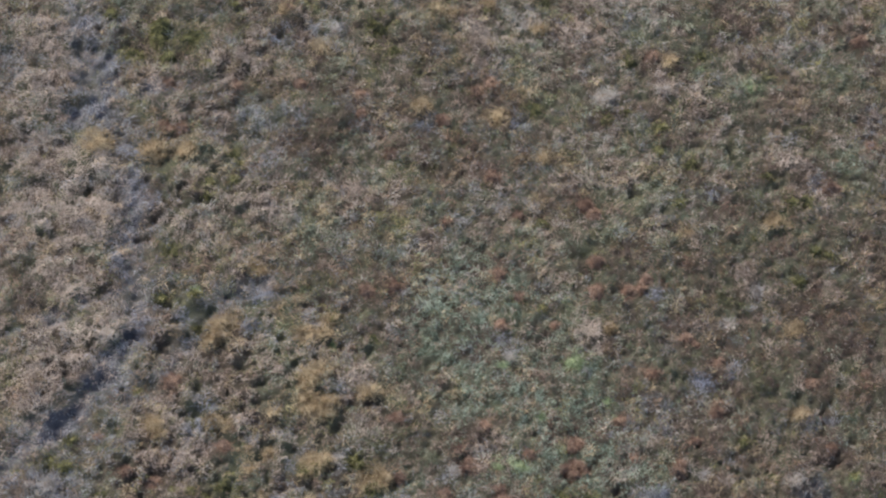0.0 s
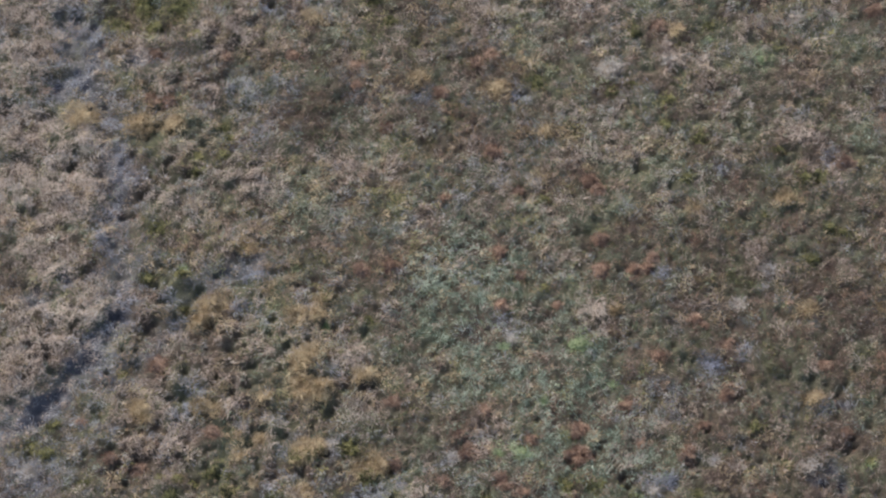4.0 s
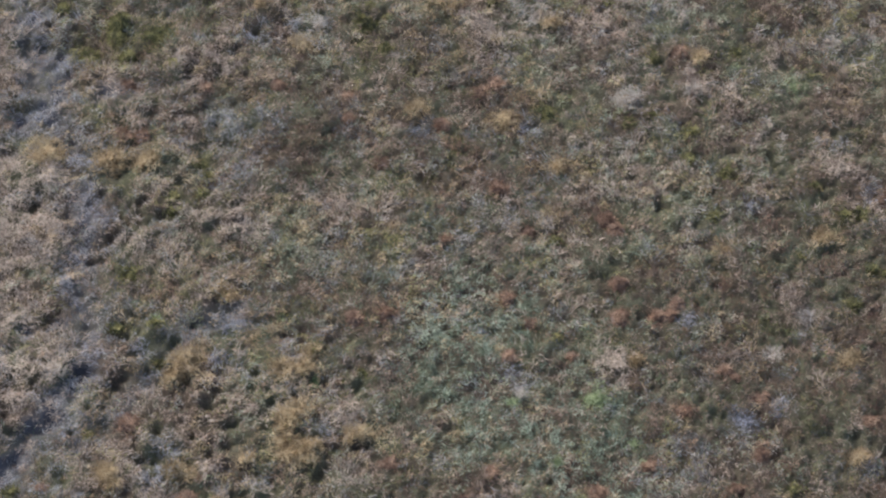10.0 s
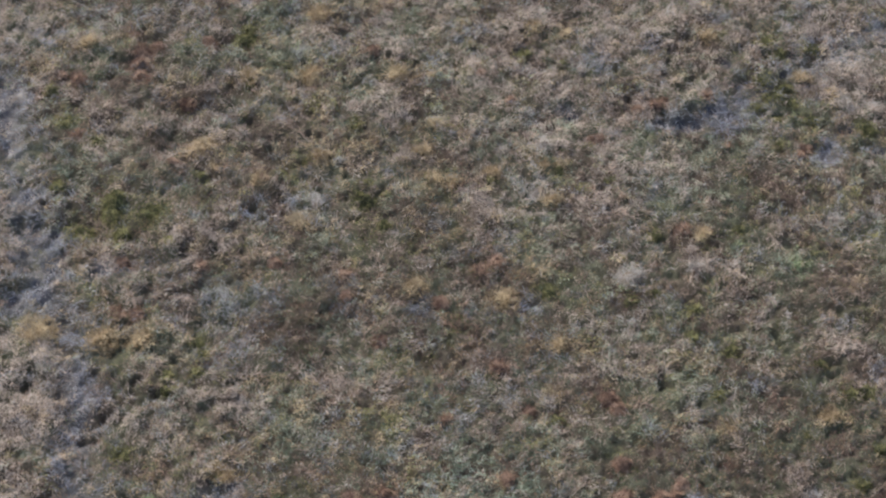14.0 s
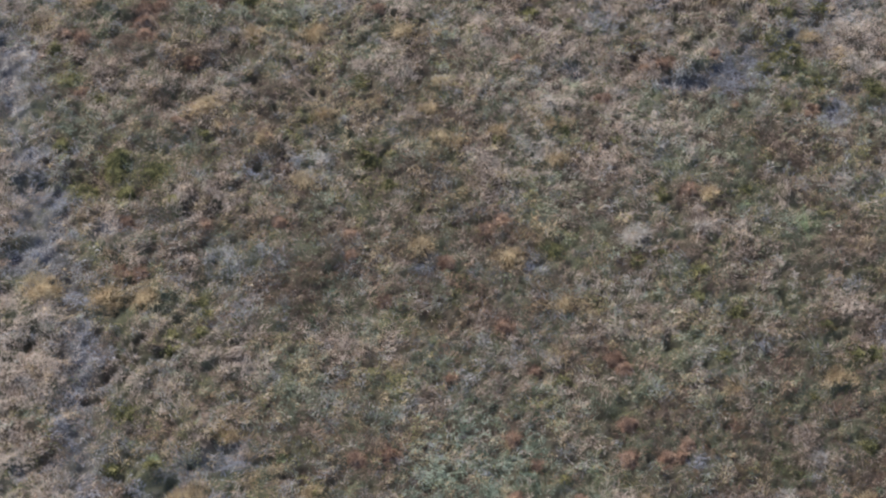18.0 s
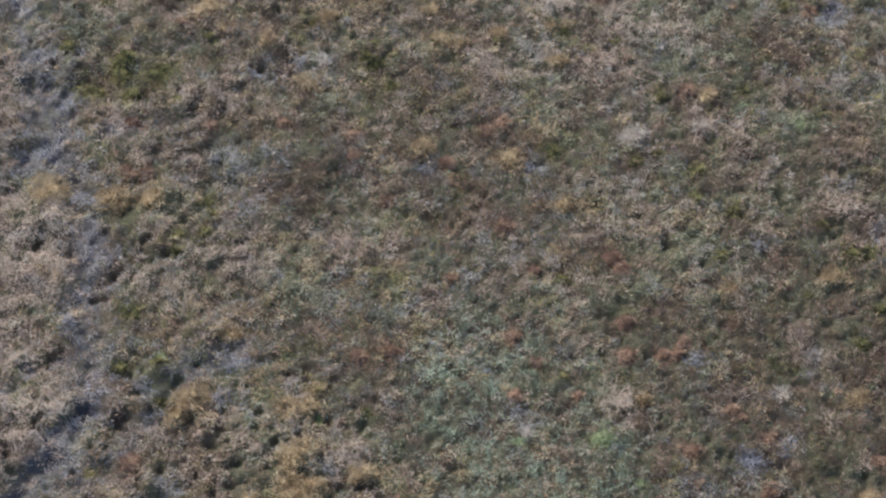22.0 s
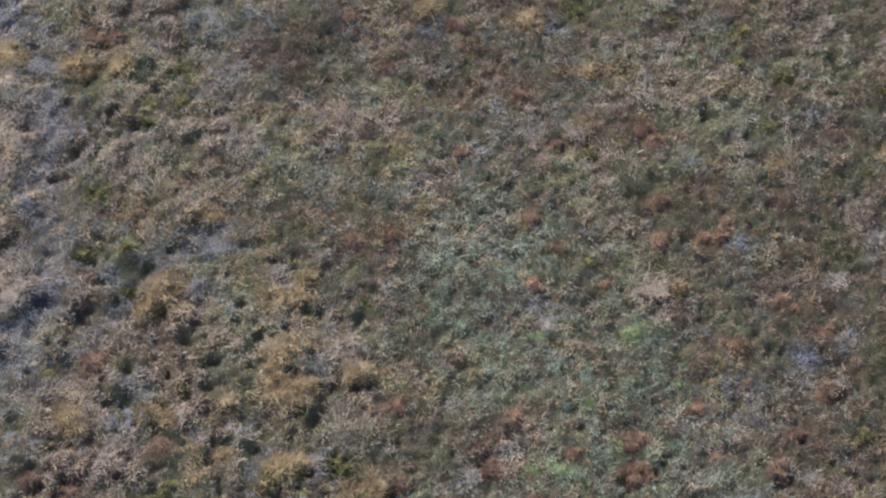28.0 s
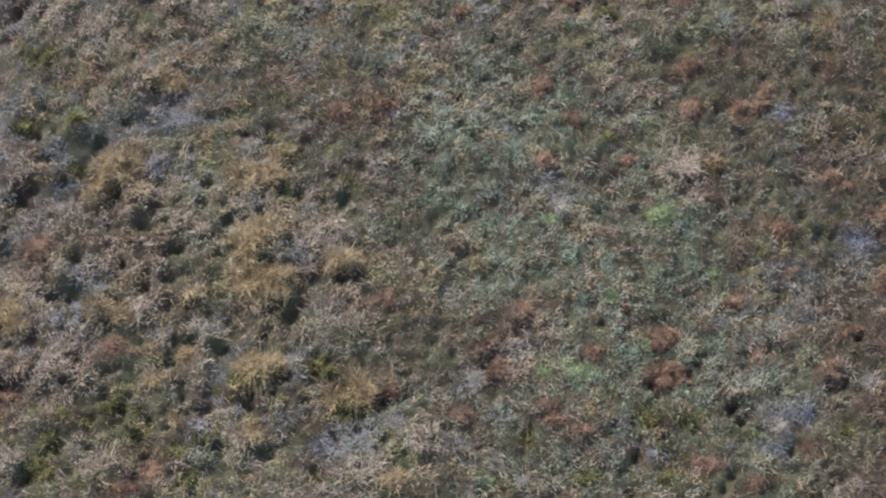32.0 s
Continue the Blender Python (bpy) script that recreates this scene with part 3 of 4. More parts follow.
# where one sort of growth gains ground over a wider stretch
LAWN = [(0.7, -3.1, 1.3), (1.7, -4.6, 1.5), (2.2, -6.2, 1.4), (3.2, -7.0, 0.6)]
HEATH = [(3.7, -7.7, 1.3), (4.9, -7.2, 1.3), (5.5, -2.6, 2.2), (7.2, -3.6, 2.0), (4.0, -2.4, 1.3), (7.4, -1.0, 1.5), (6.6, -6.8, 3.0), (0.2, 2.0, 1.2), (-2.2, 1.2, 1.0)]
BENT = [(-7.0, -0.5, 1.5), (-7.2, -3.4, 1.5), (6.5, 7.8, 2.2), (3.0, 7.8, 1.6), (-7.6, 7.2, 1.6), (-4.6, -0.4, 1.2), (0.8, 6.8, 1.6), (2.6, 4.4, 1.5)]
PITTED = [(-4.35, 0.2, 0.9), (-4.95, -0.5, 0.6), (4.7, 6.9, 1.2), (4.0, 5.9, 0.8), (6.4, 7.3, 0.6), (-6.9, 3.5, 0.6), (-2.6, -3.2, 0.8), (-1.7, -5.8, 0.8), (-3.4, -4.2, 0.65), (-4.9, -2.8, 0.55), (-6.4, -4.0, 0.9), (-3.2, -4.4, 1.1), (-5.5, -5.9, 0.7), (5.2, -7.0, 1.0), (6.9, -6.8, 1.3), (7.2, -5.0, 1.0), (4.0, -7.6, 0.8)]
ROUGH_GRASS = [(-2.9, -3.6, 1.3), (-2.4, -5.3, 1.4), (-4.6, -4.6, 1.2), (-1.2, 4.6, 1.6), (-1.6, 6.2, 1.4), (-2.6, -7.2, 1.3), (-4.4, -6.6, 1.2), (-0.4, -6.9, 1.0)]


def ground_z(x, y):
    """Height of the soil: swells, hummocks, the trodden path and the wet hollows."""
    z = 0.35 * (rough(x, y, 9.0, 3) - 0.5) * np.clip(np.hypot(x, y) / 14, 0.25, 1)
    lumpy = np.clip(0.35 + 0.65 * np.clip((-x - 0.5) / 3, 0, 1) + 0.4 * np.clip((x + y - 9) / 3, 0, 1), 0, 1)
    near = np.clip((13 - np.maximum(np.abs(x), np.abs(y))) / 2, 0, 1)
    z = z + near * lumpy * (0.27 * (rough(x, y, 0.7, 5) - 0.5) + 0.12 * (rough(x, y, 0.28, 8, 2) - 0.5))
    z = z - 0.10 * np.exp(-((near_line(x, y, PATH_LINE) + 0.5 * (rough(x, y, 0.6, 141) - 0.5)) / 0.28) ** 2)
    z = z - 0.07 * np.exp(-(near_line(x, y, RUNNEL_LINE) / 0.2) ** 2) - 0.08 * np.exp(-(near_line(x, y, FLUSH_LINE) / 0.25) ** 2)
    z = z - 0.09 * spots(x, y, WET, 31)
    return z - 0.07 + 0.07 * spots(x, y, GOLD + TAN, 41) + 0.03 * spots(x, y, BROWN, 51) - near * (0.07 * pits(x, y) + 0.13 * in_hole(x, y))


pit_rng = np.random.RandomState(31)
HOLES = [(px + pit_rng.normal(0, 0.75 * r), py + pit_rng.normal(0, 0.75 * r), pit_rng.uniform(0.42, 0.68) * r) for px, py, r in DARK for _ in range(3)]
# and a scatter of smaller ones, closest where the turf is broken
for px, py, r in PITTED + ROUGH_GRASS:
    HOLES += [(px + pit_rng.normal(0, 0.6 * r), py + pit_rng.normal(0, 0.6 * r), pit_rng.uniform(0.035, 0.075 if px < -2 else 0.055)) for _ in range(int(16 * r))]
HOLES += [(pit_rng.uniform(-8.5, 8.5), pit_rng.uniform(-8.0, 8.8), pit_rng.uniform(0.02, 0.045)) for _ in range(170)]


# a close lattice of the holes, with ragged rims, to look them up quickly
hole_line = np.arange(-10.0, 10.001, 0.025)
hole_x, hole_y = np.meshgrid(hole_line, hole_line, indexing="ij")
hole_wx = hole_x + 0.12 * (rough(hole_x.ravel(), hole_y.ravel(), 0.25, 186).reshape(hole_x.shape) - 0.5)
hole_wy = hole_y + 0.12 * (rough(hole_x.ravel(), hole_y.ravel(), 0.25, 195).reshape(hole_x.shape) - 0.5)
hole_table = np.zeros(hole_x.shape)
for px, py, r in HOLES:
    a, b = (np.clip(int((v + 10) / 0.025), 0, len(hole_line) - 1) for v in (px, py))
    here = np.s_[max(a - 14, 0):a + 15, max(b - 14, 0):b + 15]
    hole_table[here] = np.maximum(hole_table[here], np.exp(-(((hole_wx[here] - px) ** 2 + ((hole_wy[here] - py) * 1.1) ** 2) / (r * r)) ** 1.5))


def in_hole(x, y):
    """How far a place lies in one of the bare dark holes between the roots."""
    i, j = (np.clip(np.rint((v + 10) / 0.025).astype(int), 0, len(hole_line) - 1) for v in (x, y))
    return hole_table[i, j]


def pits(x, y):
    """Small dark gaps between the tussocks, deeper and closer on the west side."""
    west = np.clip((-x - 0.5) / 3, 0, 1)
    pitted = np.maximum(spots(x, y, PITTED, 181), 0.5 * spots(x, y, ROUGH_GRASS, 183))
    open_ = np.maximum(west, pitted)
    wide, tight = rough(x, y, 0.17, 14, 2), rough(x, y, 0.10, 24, 2)
    known = spots(x, y, DARK, 185, 0.16)
    return np.clip((0.16 * known + 0.418 - 0.022 * west + 0.04 * pitted - (wide * open_ + tight * (1 - open_))) / 0.08, 0, 1)


# ---- materials ----
def noise_node(nodes, links, scale, detail=4.0, rough_=0.6):
    coord = nodes.new("ShaderNodeTexCoord")
    tex = nodes.new("ShaderNodeTexNoise")
    tex.inputs["Scale"].default_value, tex.inputs["Detail"].default_value, tex.inputs["Roughness"].default_value = scale, detail, rough_
    links.new(coord.outputs["Object"], tex.inputs["Vector"])
    return tex.outputs[0]


def ramp_node(nodes, links, source, stops):
    ramp = nodes.new("ShaderNodeValToRGB")
    for n, (at, colour) in enumerate(stops):
        stop = ramp.color_ramp.elements[n] if n < 2 else ramp.color_ramp.elements.new(at)
        stop.position, stop.color = at, (*colour, 1)
    links.new(source, ramp.inputs[0])
    return ramp.outputs[0]


def leaf_material(name, dark, middle, pale, gloss=0.55, thin=0.2):
    """Blades: each has its own tone between three colours, and drifts slowly over the moor."""
    mat = bpy.data.materials.new(name)
    mat.use_nodes = True
    nodes, links = mat.node_tree.nodes, mat.node_tree.links
    skin = nodes["Principled BSDF"]
    tone = nodes.new("ShaderNodeAttribute")
    tone.attribute_name = "tone"
    drift = nodes.new("ShaderNodeMath")
    drift.operation = "MULTIPLY_ADD"
    links.new(noise_node(nodes, links, 1.6), drift.inputs[0])
    drift.inputs[1].default_value = 0.5
    links.new(tone.outputs["Fac"], drift.inputs[2])
    shift = nodes.new("ShaderNodeMath")
    shift.operation = "SUBTRACT"
    links.new(drift.outputs[0], shift.inputs[0])
    shift.inputs[1].default_value = 0.25
    colour = ramp_node(nodes, links, shift.outputs[0], [(0.05, dark), (0.9, pale), (0.5, middle)])
    links.new(colour, skin.inputs["Base Color"])
    skin.inputs["Roughness"].default_value = gloss
    skin.inputs["Specular IOR Level"].default_value = 0.3
    through_ = nodes.new("ShaderNodeBsdfTranslucent")
    links.new(colour, through_.inputs[0])
    mix = nodes.new("ShaderNodeMixShader")
    mix.inputs[0].default_value = thin
    links.new(skin.outputs[0], mix.inputs[1])
    links.new(through_.outputs[0], mix.inputs[2])
    links.new(mix.outputs[0], nodes["Material Output"].inputs[0])
    return mat


STRAW = leaf_material("bleached_moor_grass", (0.165, 0.121, 0.096), (0.405, 0.318, 0.26), (0.585, 0.492, 0.413))
OCHRE = leaf_material("golden_dead_grass", (0.165, 0.113, 0.058), (0.415, 0.305, 0.174), (0.61, 0.49, 0.31))
SEDGE = leaf_material("brown_dead_sedge", (0.088, 0.057, 0.045), (0.248, 0.173, 0.133), (0.46, 0.36, 0.285))
RUSTY = leaf_material("rusty_deergrass", (0.13, 0.072, 0.052), (0.30, 0.18, 0.122), (0.50, 0.34, 0.24))
TURF = leaf_material("grey_green_grass", (0.057, 0.080, 0.053), (0.168, 0.224, 0.157), (0.42, 0.49, 0.385))
OLD_TURF = leaf_material("olive_grey_grass", (0.058, 0.064, 0.040), (0.188, 0.199, 0.128), (0.42, 0.43, 0.315))
MOSS = leaf_material("olive_moss", (0.032, 0.034, 0.015), (0.142, 0.137, 0.052), (0.37, 0.340, 0.145))
FRESH = leaf_material("fresh_green_moss", (0.10, 0.14, 0.06), (0.265, 0.33, 0.165), (0.46, 0.53, 0.31))
# bleached grey grass; the blue cast is sky light put into the colour
LICHEN = leaf_material("sky_tinted_bleached_grass", (0.112, 0.114, 0.120), (0.252, 0.255, 0.264), (0.43, 0.432, 0.442))
EMBER = leaf_material("orange_brown_deergrass", (0.14, 0.082, 0.058), (0.335, 0.21, 0.145), (0.52, 0.365, 0.26))
# withered stems; the sky's blue reflection is painted into their colour
SLATE = leaf_material("sky_tinted_withered_stems", (0.100, 0.107, 0.134), (0.225, 0.237, 0.288), (0.37, 0.38, 0.44))
WHITE = leaf_material("almost_white_dead_grass", (0.28, 0.245, 0.21), (0.47, 0.42, 0.36), (0.64, 0.59, 0.53))

PEAT = bpy.data.materials.new("peat_and_thatch")
PEAT.use_nodes = True
nodes, links = PEAT.node_tree.nodes, PEAT.node_tree.links
skin = nodes["Principled BSDF"]
fine = noise_node(nodes, links, 38.0, 6.0, 0.7)
broad = noise_node(nodes, links, 0.9, 4.0)
soil = ramp_node(nodes, links, fine, [(0.3, (0.035, 0.026, 0.019)), (0.75, (0.17, 0.128, 0.088)), (0.5, (0.075, 0.055, 0.038))])
moss = ramp_node(nodes, links, fine, [(0.3, (0.042, 0.043, 0.025)), (0.75, (0.17, 0.17, 0.1))])
blend = nodes.new("ShaderNodeMix")
blend.data_type = "RGBA"
links.new(ramp_node(nodes, links, broad, [(0.42, (0, 0, 0)), (0.6, (1, 1, 1))]), blend.inputs[0])
links.new(soil, blend.inputs[6])
links.new(moss, blend.inputs[7])
damp = nodes.new("ShaderNodeAttribute")
damp.attribute_name = "damp"
wet = nodes.new("ShaderNodeMix")
wet.data_type = "RGBA"
links.new(damp.outputs["Fac"], wet.inputs[0])
links.new(blend.outputs[2], wet.inputs[6])
# dark wet peat, with the sky's bluish reflection tinted into its base colour
wet.inputs[7].default_value = (0.058, 0.056, 0.066, 1)
links.new(wet.outputs[2], skin.inputs["Base Color"])
gloss = nodes.new("ShaderNodeMapRange")
gloss.inputs["To Min"].default_value, gloss.inputs["To Max"].default_value = 0.9, 0.22
links.new(damp.outputs["Fac"], gloss.inputs["Value"])
links.new(gloss.outputs[0], skin.inputs["Roughness"])
bump = nodes.new("ShaderNodeBump")
bump.inputs["Strength"].default_value, bump.inputs["Distance"].default_value = 0.7, 0.02
links.new(fine, bump.inputs["Height"])
links.new(bump.outputs[0], skin.inputs["Normal"])


# ---- meshes out of arrays ----
def mesh_of(name, verts, quads, material, tone=None):
    mesh = bpy.data.meshes.new(name)
    n = len(quads)
    mesh.vertices.add(len(verts))
    mesh.vertices.foreach_set("co", np.ascontiguousarray(verts, np.float32).ravel())
    mesh.loops.add(4 * n)
    mesh.loops.foreach_set("vertex_index", np.ascontiguousarray(quads, np.int32).ravel())
    mesh.polygons.add(n)
    mesh.polygons.foreach_set("loop_start", np.arange(0, 4 * n, 4, dtype=np.int32))
    mesh.polygons.foreach_set("loop_total", np.full(n, 4, np.int32))
    if tone is not None:
        mesh.attributes.new("tone", "FLOAT", "FACE").data.foreach_set("value", np.ascontiguousarray(tone, np.float32))
    mesh.materials.append(material)
    mesh.update(calc_edges=True)
    return mesh


def blades(x, y, z, length, width, heading, rise, rng):
    """Bent leaf blades, each a kite folded over its middle. rise: 0 lies flat, 1 stands."""
    n = len(x)
    ax, ay = np.cos(heading), np.sin(heading)
    out = length * np.sqrt(1 - np.clip(rise, 0, 0.95) ** 2)
    up = length * rise
    sag = rng.uniform(0.55, 1.0, n)
    side = rng.uniform(-0.5, 0.5, n)
    base = np.stack([x, y, z - 0.012], 1)
    mx, my, mz = x + ax * out * 0.45, y + ay * out * 0.45, z + up * 0.75
    twist = rng.uniform(-0.6, 0.6, n) * width
    left = np.stack([mx - ay * width / 2, my + ax * width / 2, mz - twist / 2], 1)
    right = np.stack([mx + ay * width / 2, my - ax * width / 2, mz + twist / 2], 1)
    tip = np.stack([x + ax * out - ay * side * out * 0.5, y + ay * out + ax * side * out * 0.5, z + up * sag], 1)
    verts = np.stack([base, right, tip, left], 1).reshape(-1, 3)
    return verts, np.arange(4 * n).reshape(-1, 4)


# ---- the ground: one sheet to the horizon ----
inner = np.arange(-11.0, 11.001, 0.06)
outer = 11 + np.cumsum(0.09 * 1.14 ** np.arange(62))
line = np.concatenate([-outer[::-1], inner, outer])
gx, gy = (a.ravel() for a in np.meshgrid(line, line, indexing="ij"))
m = len(line)
cell = np.arange(m * m).reshape(m, m)
sheet = np.stack([cell[:-1, :-1], cell[1:, :-1], cell[1:, 1:], cell[:-1, 1:]], -1).reshape(-1, 4)
gz = ground_z(gx, gy)
heights = gz.reshape(m, m)[62:62 + len(inner), 62:62 + len(inner)]


def on_ground(x, y):
    """Height of the sheet itself within its close-meshed middle."""
    u, v = np.clip((x + 11) / 0.06, 0, len(inner) - 1.01), np.clip((y + 11) / 0.06, 0, len(inner) - 1.01)
    i, j = u.astype(int), v.astype(int)
    a, c = u - i, v - j
    return (heights[i, j] * (1 - a) + heights[i + 1, j] * a) * (1 - c) + (heights[i, j + 1] * (1 - a) + heights[i + 1, j + 1] * a) * c


ground_mesh = mesh_of("ground", np.stack([gx, gy, gz], 1), sheet, PEAT)
ground_mesh.polygons.foreach_set("use_smooth", np.ones(len(sheet), bool))
streams = sum(k * np.exp(-(near_line(gx, gy, ln) / 0.24) ** 2) for k, ln in ((0.8, PATH_LINE), (0.5, RUNNEL_LINE), (0.5, FLUSH_LINE)))
wetness = np.clip(spots(gx, gy, WET, 31) + streams * np.clip(3 * rough(gx, gy, 0.35, 151) - 0.55, 0, 1.5), 0, 1)
ground_mesh.attributes.new("damp", "FLOAT", "POINT").data.foreach_set("value", wetness.astype(np.float32))
tagged(new("ground", ground_mesh), "dark peaty hill ground with thatch and wet hollows", "ground", kind="structure")

# ---- the sward: tufts of blades, every one rooted in the ground ----
rng = np.random.RandomState(7)
TUFTS, EACH = 83000, 15
tx, ty = rng.uniform(-9.7, 9.7, TUFTS), rng.uniform(-8.8, 9.7, TUFTS)
far = np.clip((np.abs(tx) - 9.0) / 1.0, 0, 1) + np.clip((-ty - 8.0) / 1.0, 0, 1) + np.clip((ty - 8.8) / 1.0, 0, 1)
hollow = spots(tx, ty, WET, 31)
gap = pits(tx, ty)
keep = (rng.rand(TUFTS) > 0.85 * np.clip(far, 0, 1)) & (rng.rand(TUFTS) > 0.35 * hollow) & (rng.rand(TUFTS) > 0.74 * gap) & (rng.rand(TUFTS) > 1.1 * in_hole(tx, ty))
groove = np.exp(-((near_line(tx, ty, PATH_LINE) + 0.3 * (rough(tx, ty, 0.5, 145) - 0.5)) / 0.2) ** 2)
keep &= rng.rand(TUFTS) > 0.6 * groove
for px, py, r in RUST + LIME:  # the single plants below leave no room for others
    keep &= np.hypot(tx - px, ty - py) > 0.85 * max(0.11, r)
tx, ty, hollow, gap = tx[keep], ty[keep], hollow[keep], gap[keep]
west = np.clip((-tx - 1.0) / 4, 0, 1)
north = np.clip((ty - 3.0) / 5, 0, 1)
east = np.clip((tx - 0.5) / 4, 0, 1) * (1 - north)
path = np.exp(-(near_line(tx, ty, PATH_LINE) / 0.34) ** 2) + 0.7 * np.exp(-(near_line(tx, ty, RUNNEL_LINE) / 0.3) ** 2) + 0.7 * np.exp(-(near_line(tx, ty, FLUSH_LINE) / 0.4) ** 2)

path = path * np.clip(3.0 * rough(tx, ty, 0.3, 131) - 0.8, 0, 1.3)


def grain(seed, size=0.20, power=3.0):
    return np.clip(rough(tx, ty, size, seed) * 2 - 0.2, 0.02, 2) ** power * np.clip(rough(tx, ty, 0.62, seed + 200, 2) * 3.2 - 0.75, 0.06, 2.4) ** 1.5


lawn = np.clip(1.4 * spots(tx, ty, LAWN, 175), 0, 1)
# patches whose stems carry the painted blue of the sky
blue = spots(tx, ty, BLUE, 221, 0.25)
WEIGHTS = {
    "straw": (0.42 + 0.3 * west + 0.3 * north + 2.0 * spots(tx, ty, BENT, 171)) * grain(61) + 6.5 * spots(tx, ty, TAN, 71),
    "ochre": (0.24 + 0.12 * west + 0.55 * spots(tx, ty, ROUGH_GRASS, 172)) * grain(62) + 4.6 * spots(tx, ty, GOLD, 72),
    "sedge": (0.82 + 0.25 * east + 0.5 * spots(tx, ty, HEATH, 173) + 0.25 * lawn) * grain(63) + 2.8 * spots(tx, ty, BROWN, 73),
    "rusty": (0.16 + 0.2 * spots(tx, ty, HEATH, 174)) * grain(64, 0.25, 5.0) + 2.0 * spots(tx, ty, RUST + RUSSET, 74),
    "turf": (0.12 + 2.15 * lawn) * grain(65) + 6.0 * lawn * spots(tx, ty, GREEN, 75) + 0.5 * spots(tx, ty, GREEN, 75),
    "old_turf": (0.45 - 0.22 * west) * grain(70) + 2.0 * (1 - lawn) * spots(tx, ty, GREEN, 75),
    "moss": (0.48 + 0.25 * spots(tx, ty, ROUGH_GRASS, 176)) * grain(66, 0.25, 4.5) + 0.4 * gap + 5.5 * spots(tx, ty, OLIVE, 76),
    "fresh": (0.02 + 0.08 * spots(tx, ty, LAWN, 177)) * grain(67, 0.25, 5.0) + 6.0 * spots(tx, ty, LIME, 77),
    "lichen": (0.30 + 0.24 * west + 0.15 * north) * grain(68) + 3.8 * spots(tx, ty, GREY, 78) + 3.0 * hollow + 3.5 * path,
    "slate": 7.0 * blue + 1.8 * path,
    "white": 0.04 * grain(69, 0.25, 5.0) + 4.5 * spots(tx, ty, PALE, 79),
}
SORTS = {  # material, length, width, rise, name, label
    "straw": (STRAW, 0.094, 0.0080, 0.46, "moor_grass", "bleached tan tufts of dead moor grass"),
    "ochre": (OCHRE, 0.090, 0.0080, 0.48, "golden_grass", "golden brown dead grass combed over tussocks"),
    "sedge": (SEDGE, 0.074, 0.0077, 0.44, "brown_sedge", "mauve-brown withered sedge and heather"),
    "rusty": (RUSTY, 0.074, 0.0077, 0.49, "rusty_sedge", "rust-red withered deergrass"),
    "turf": (TURF, 0.070, 0.0075, 0.42, "short_grass", "grey-green short grazed grass"),
    "old_turf": (OLD_TURF, 0.072, 0.0075, 0.42, "rough_grass", "olive-grey old grass among withered sedge"),
    "moss": (MOSS, 0.05, 0.0095, 0.48, "olive_moss", "dark olive-green moss between the grasses"),
    "fresh": (FRESH, 0.055, 0.0085, 0.42, "green_moss", "pale fresh green bog moss"),
    "lichen": (LICHEN, 0.078, 0.0077, 0.36, "grey_grass", "grey bleached grass lying in the hollows, tinted with the sky's blue"),
    "slate": (SLATE, 0.078, 0.0077, 0.32, "sky_tinted_stems", "withered stems lying in wet hollows, coloured with the blue sky's reflection"),
    "white": (WHITE, 0.078, 0.0082, 0.38, "white_grass", "almost white bleached dead grass"),
}
for name in WEIGHTS:
    if name != "slate":
        WEIGHTS[name] = WEIGHTS[name] * (1 - 0.7 * blue)
share = np.cumsum(np.stack(list(WEIGHTS.values())), 0)
# like grows beside like: the draw drifts slowly from place to place
draw = 0.5 * lattice(tx, ty, 0.13, 211) + 0.4 * lattice(tx, ty, 0.06, 212) + 0.85 * rng.rand(len(tx))
draw = np.argsort(np.argsort(draw)) / len(tx)
pick = np.clip((draw * share[-1] > share).sum(0), 0, len(share) - 1)
comb = 2 * math.pi * rough(tx, ty, 0.26, 81, 2) * 1.8 + rng.normal(0, 0.7, len(tx))
tuft_size = rng.lognormal(0, 0.3, len(tx)) * (1 - 0.4 * gap)
tuft_tone = np.clip(rng.normal(0.5, 0.13, len(tx)) + 0.6 * (rough(tx, ty, 0.22, 91, 2) - 0.5) + 1.0 * (lattice(tx, ty, 0.05, 97) - 0.5) + 0.2 * spots(tx, ty, TAN + PALE, 71) - 0.12 * spots(tx, ty, BROWN, 73) + 0.7 * (rough(tx, ty, 0.7, 95, 2) - 0.5) - 0.34 * spots(tx, ty, HEATH, 173) + 0.18 * spots(tx, ty, BENT, 171) + 0.1 * lawn + 0.12 * blue, 0, 1)
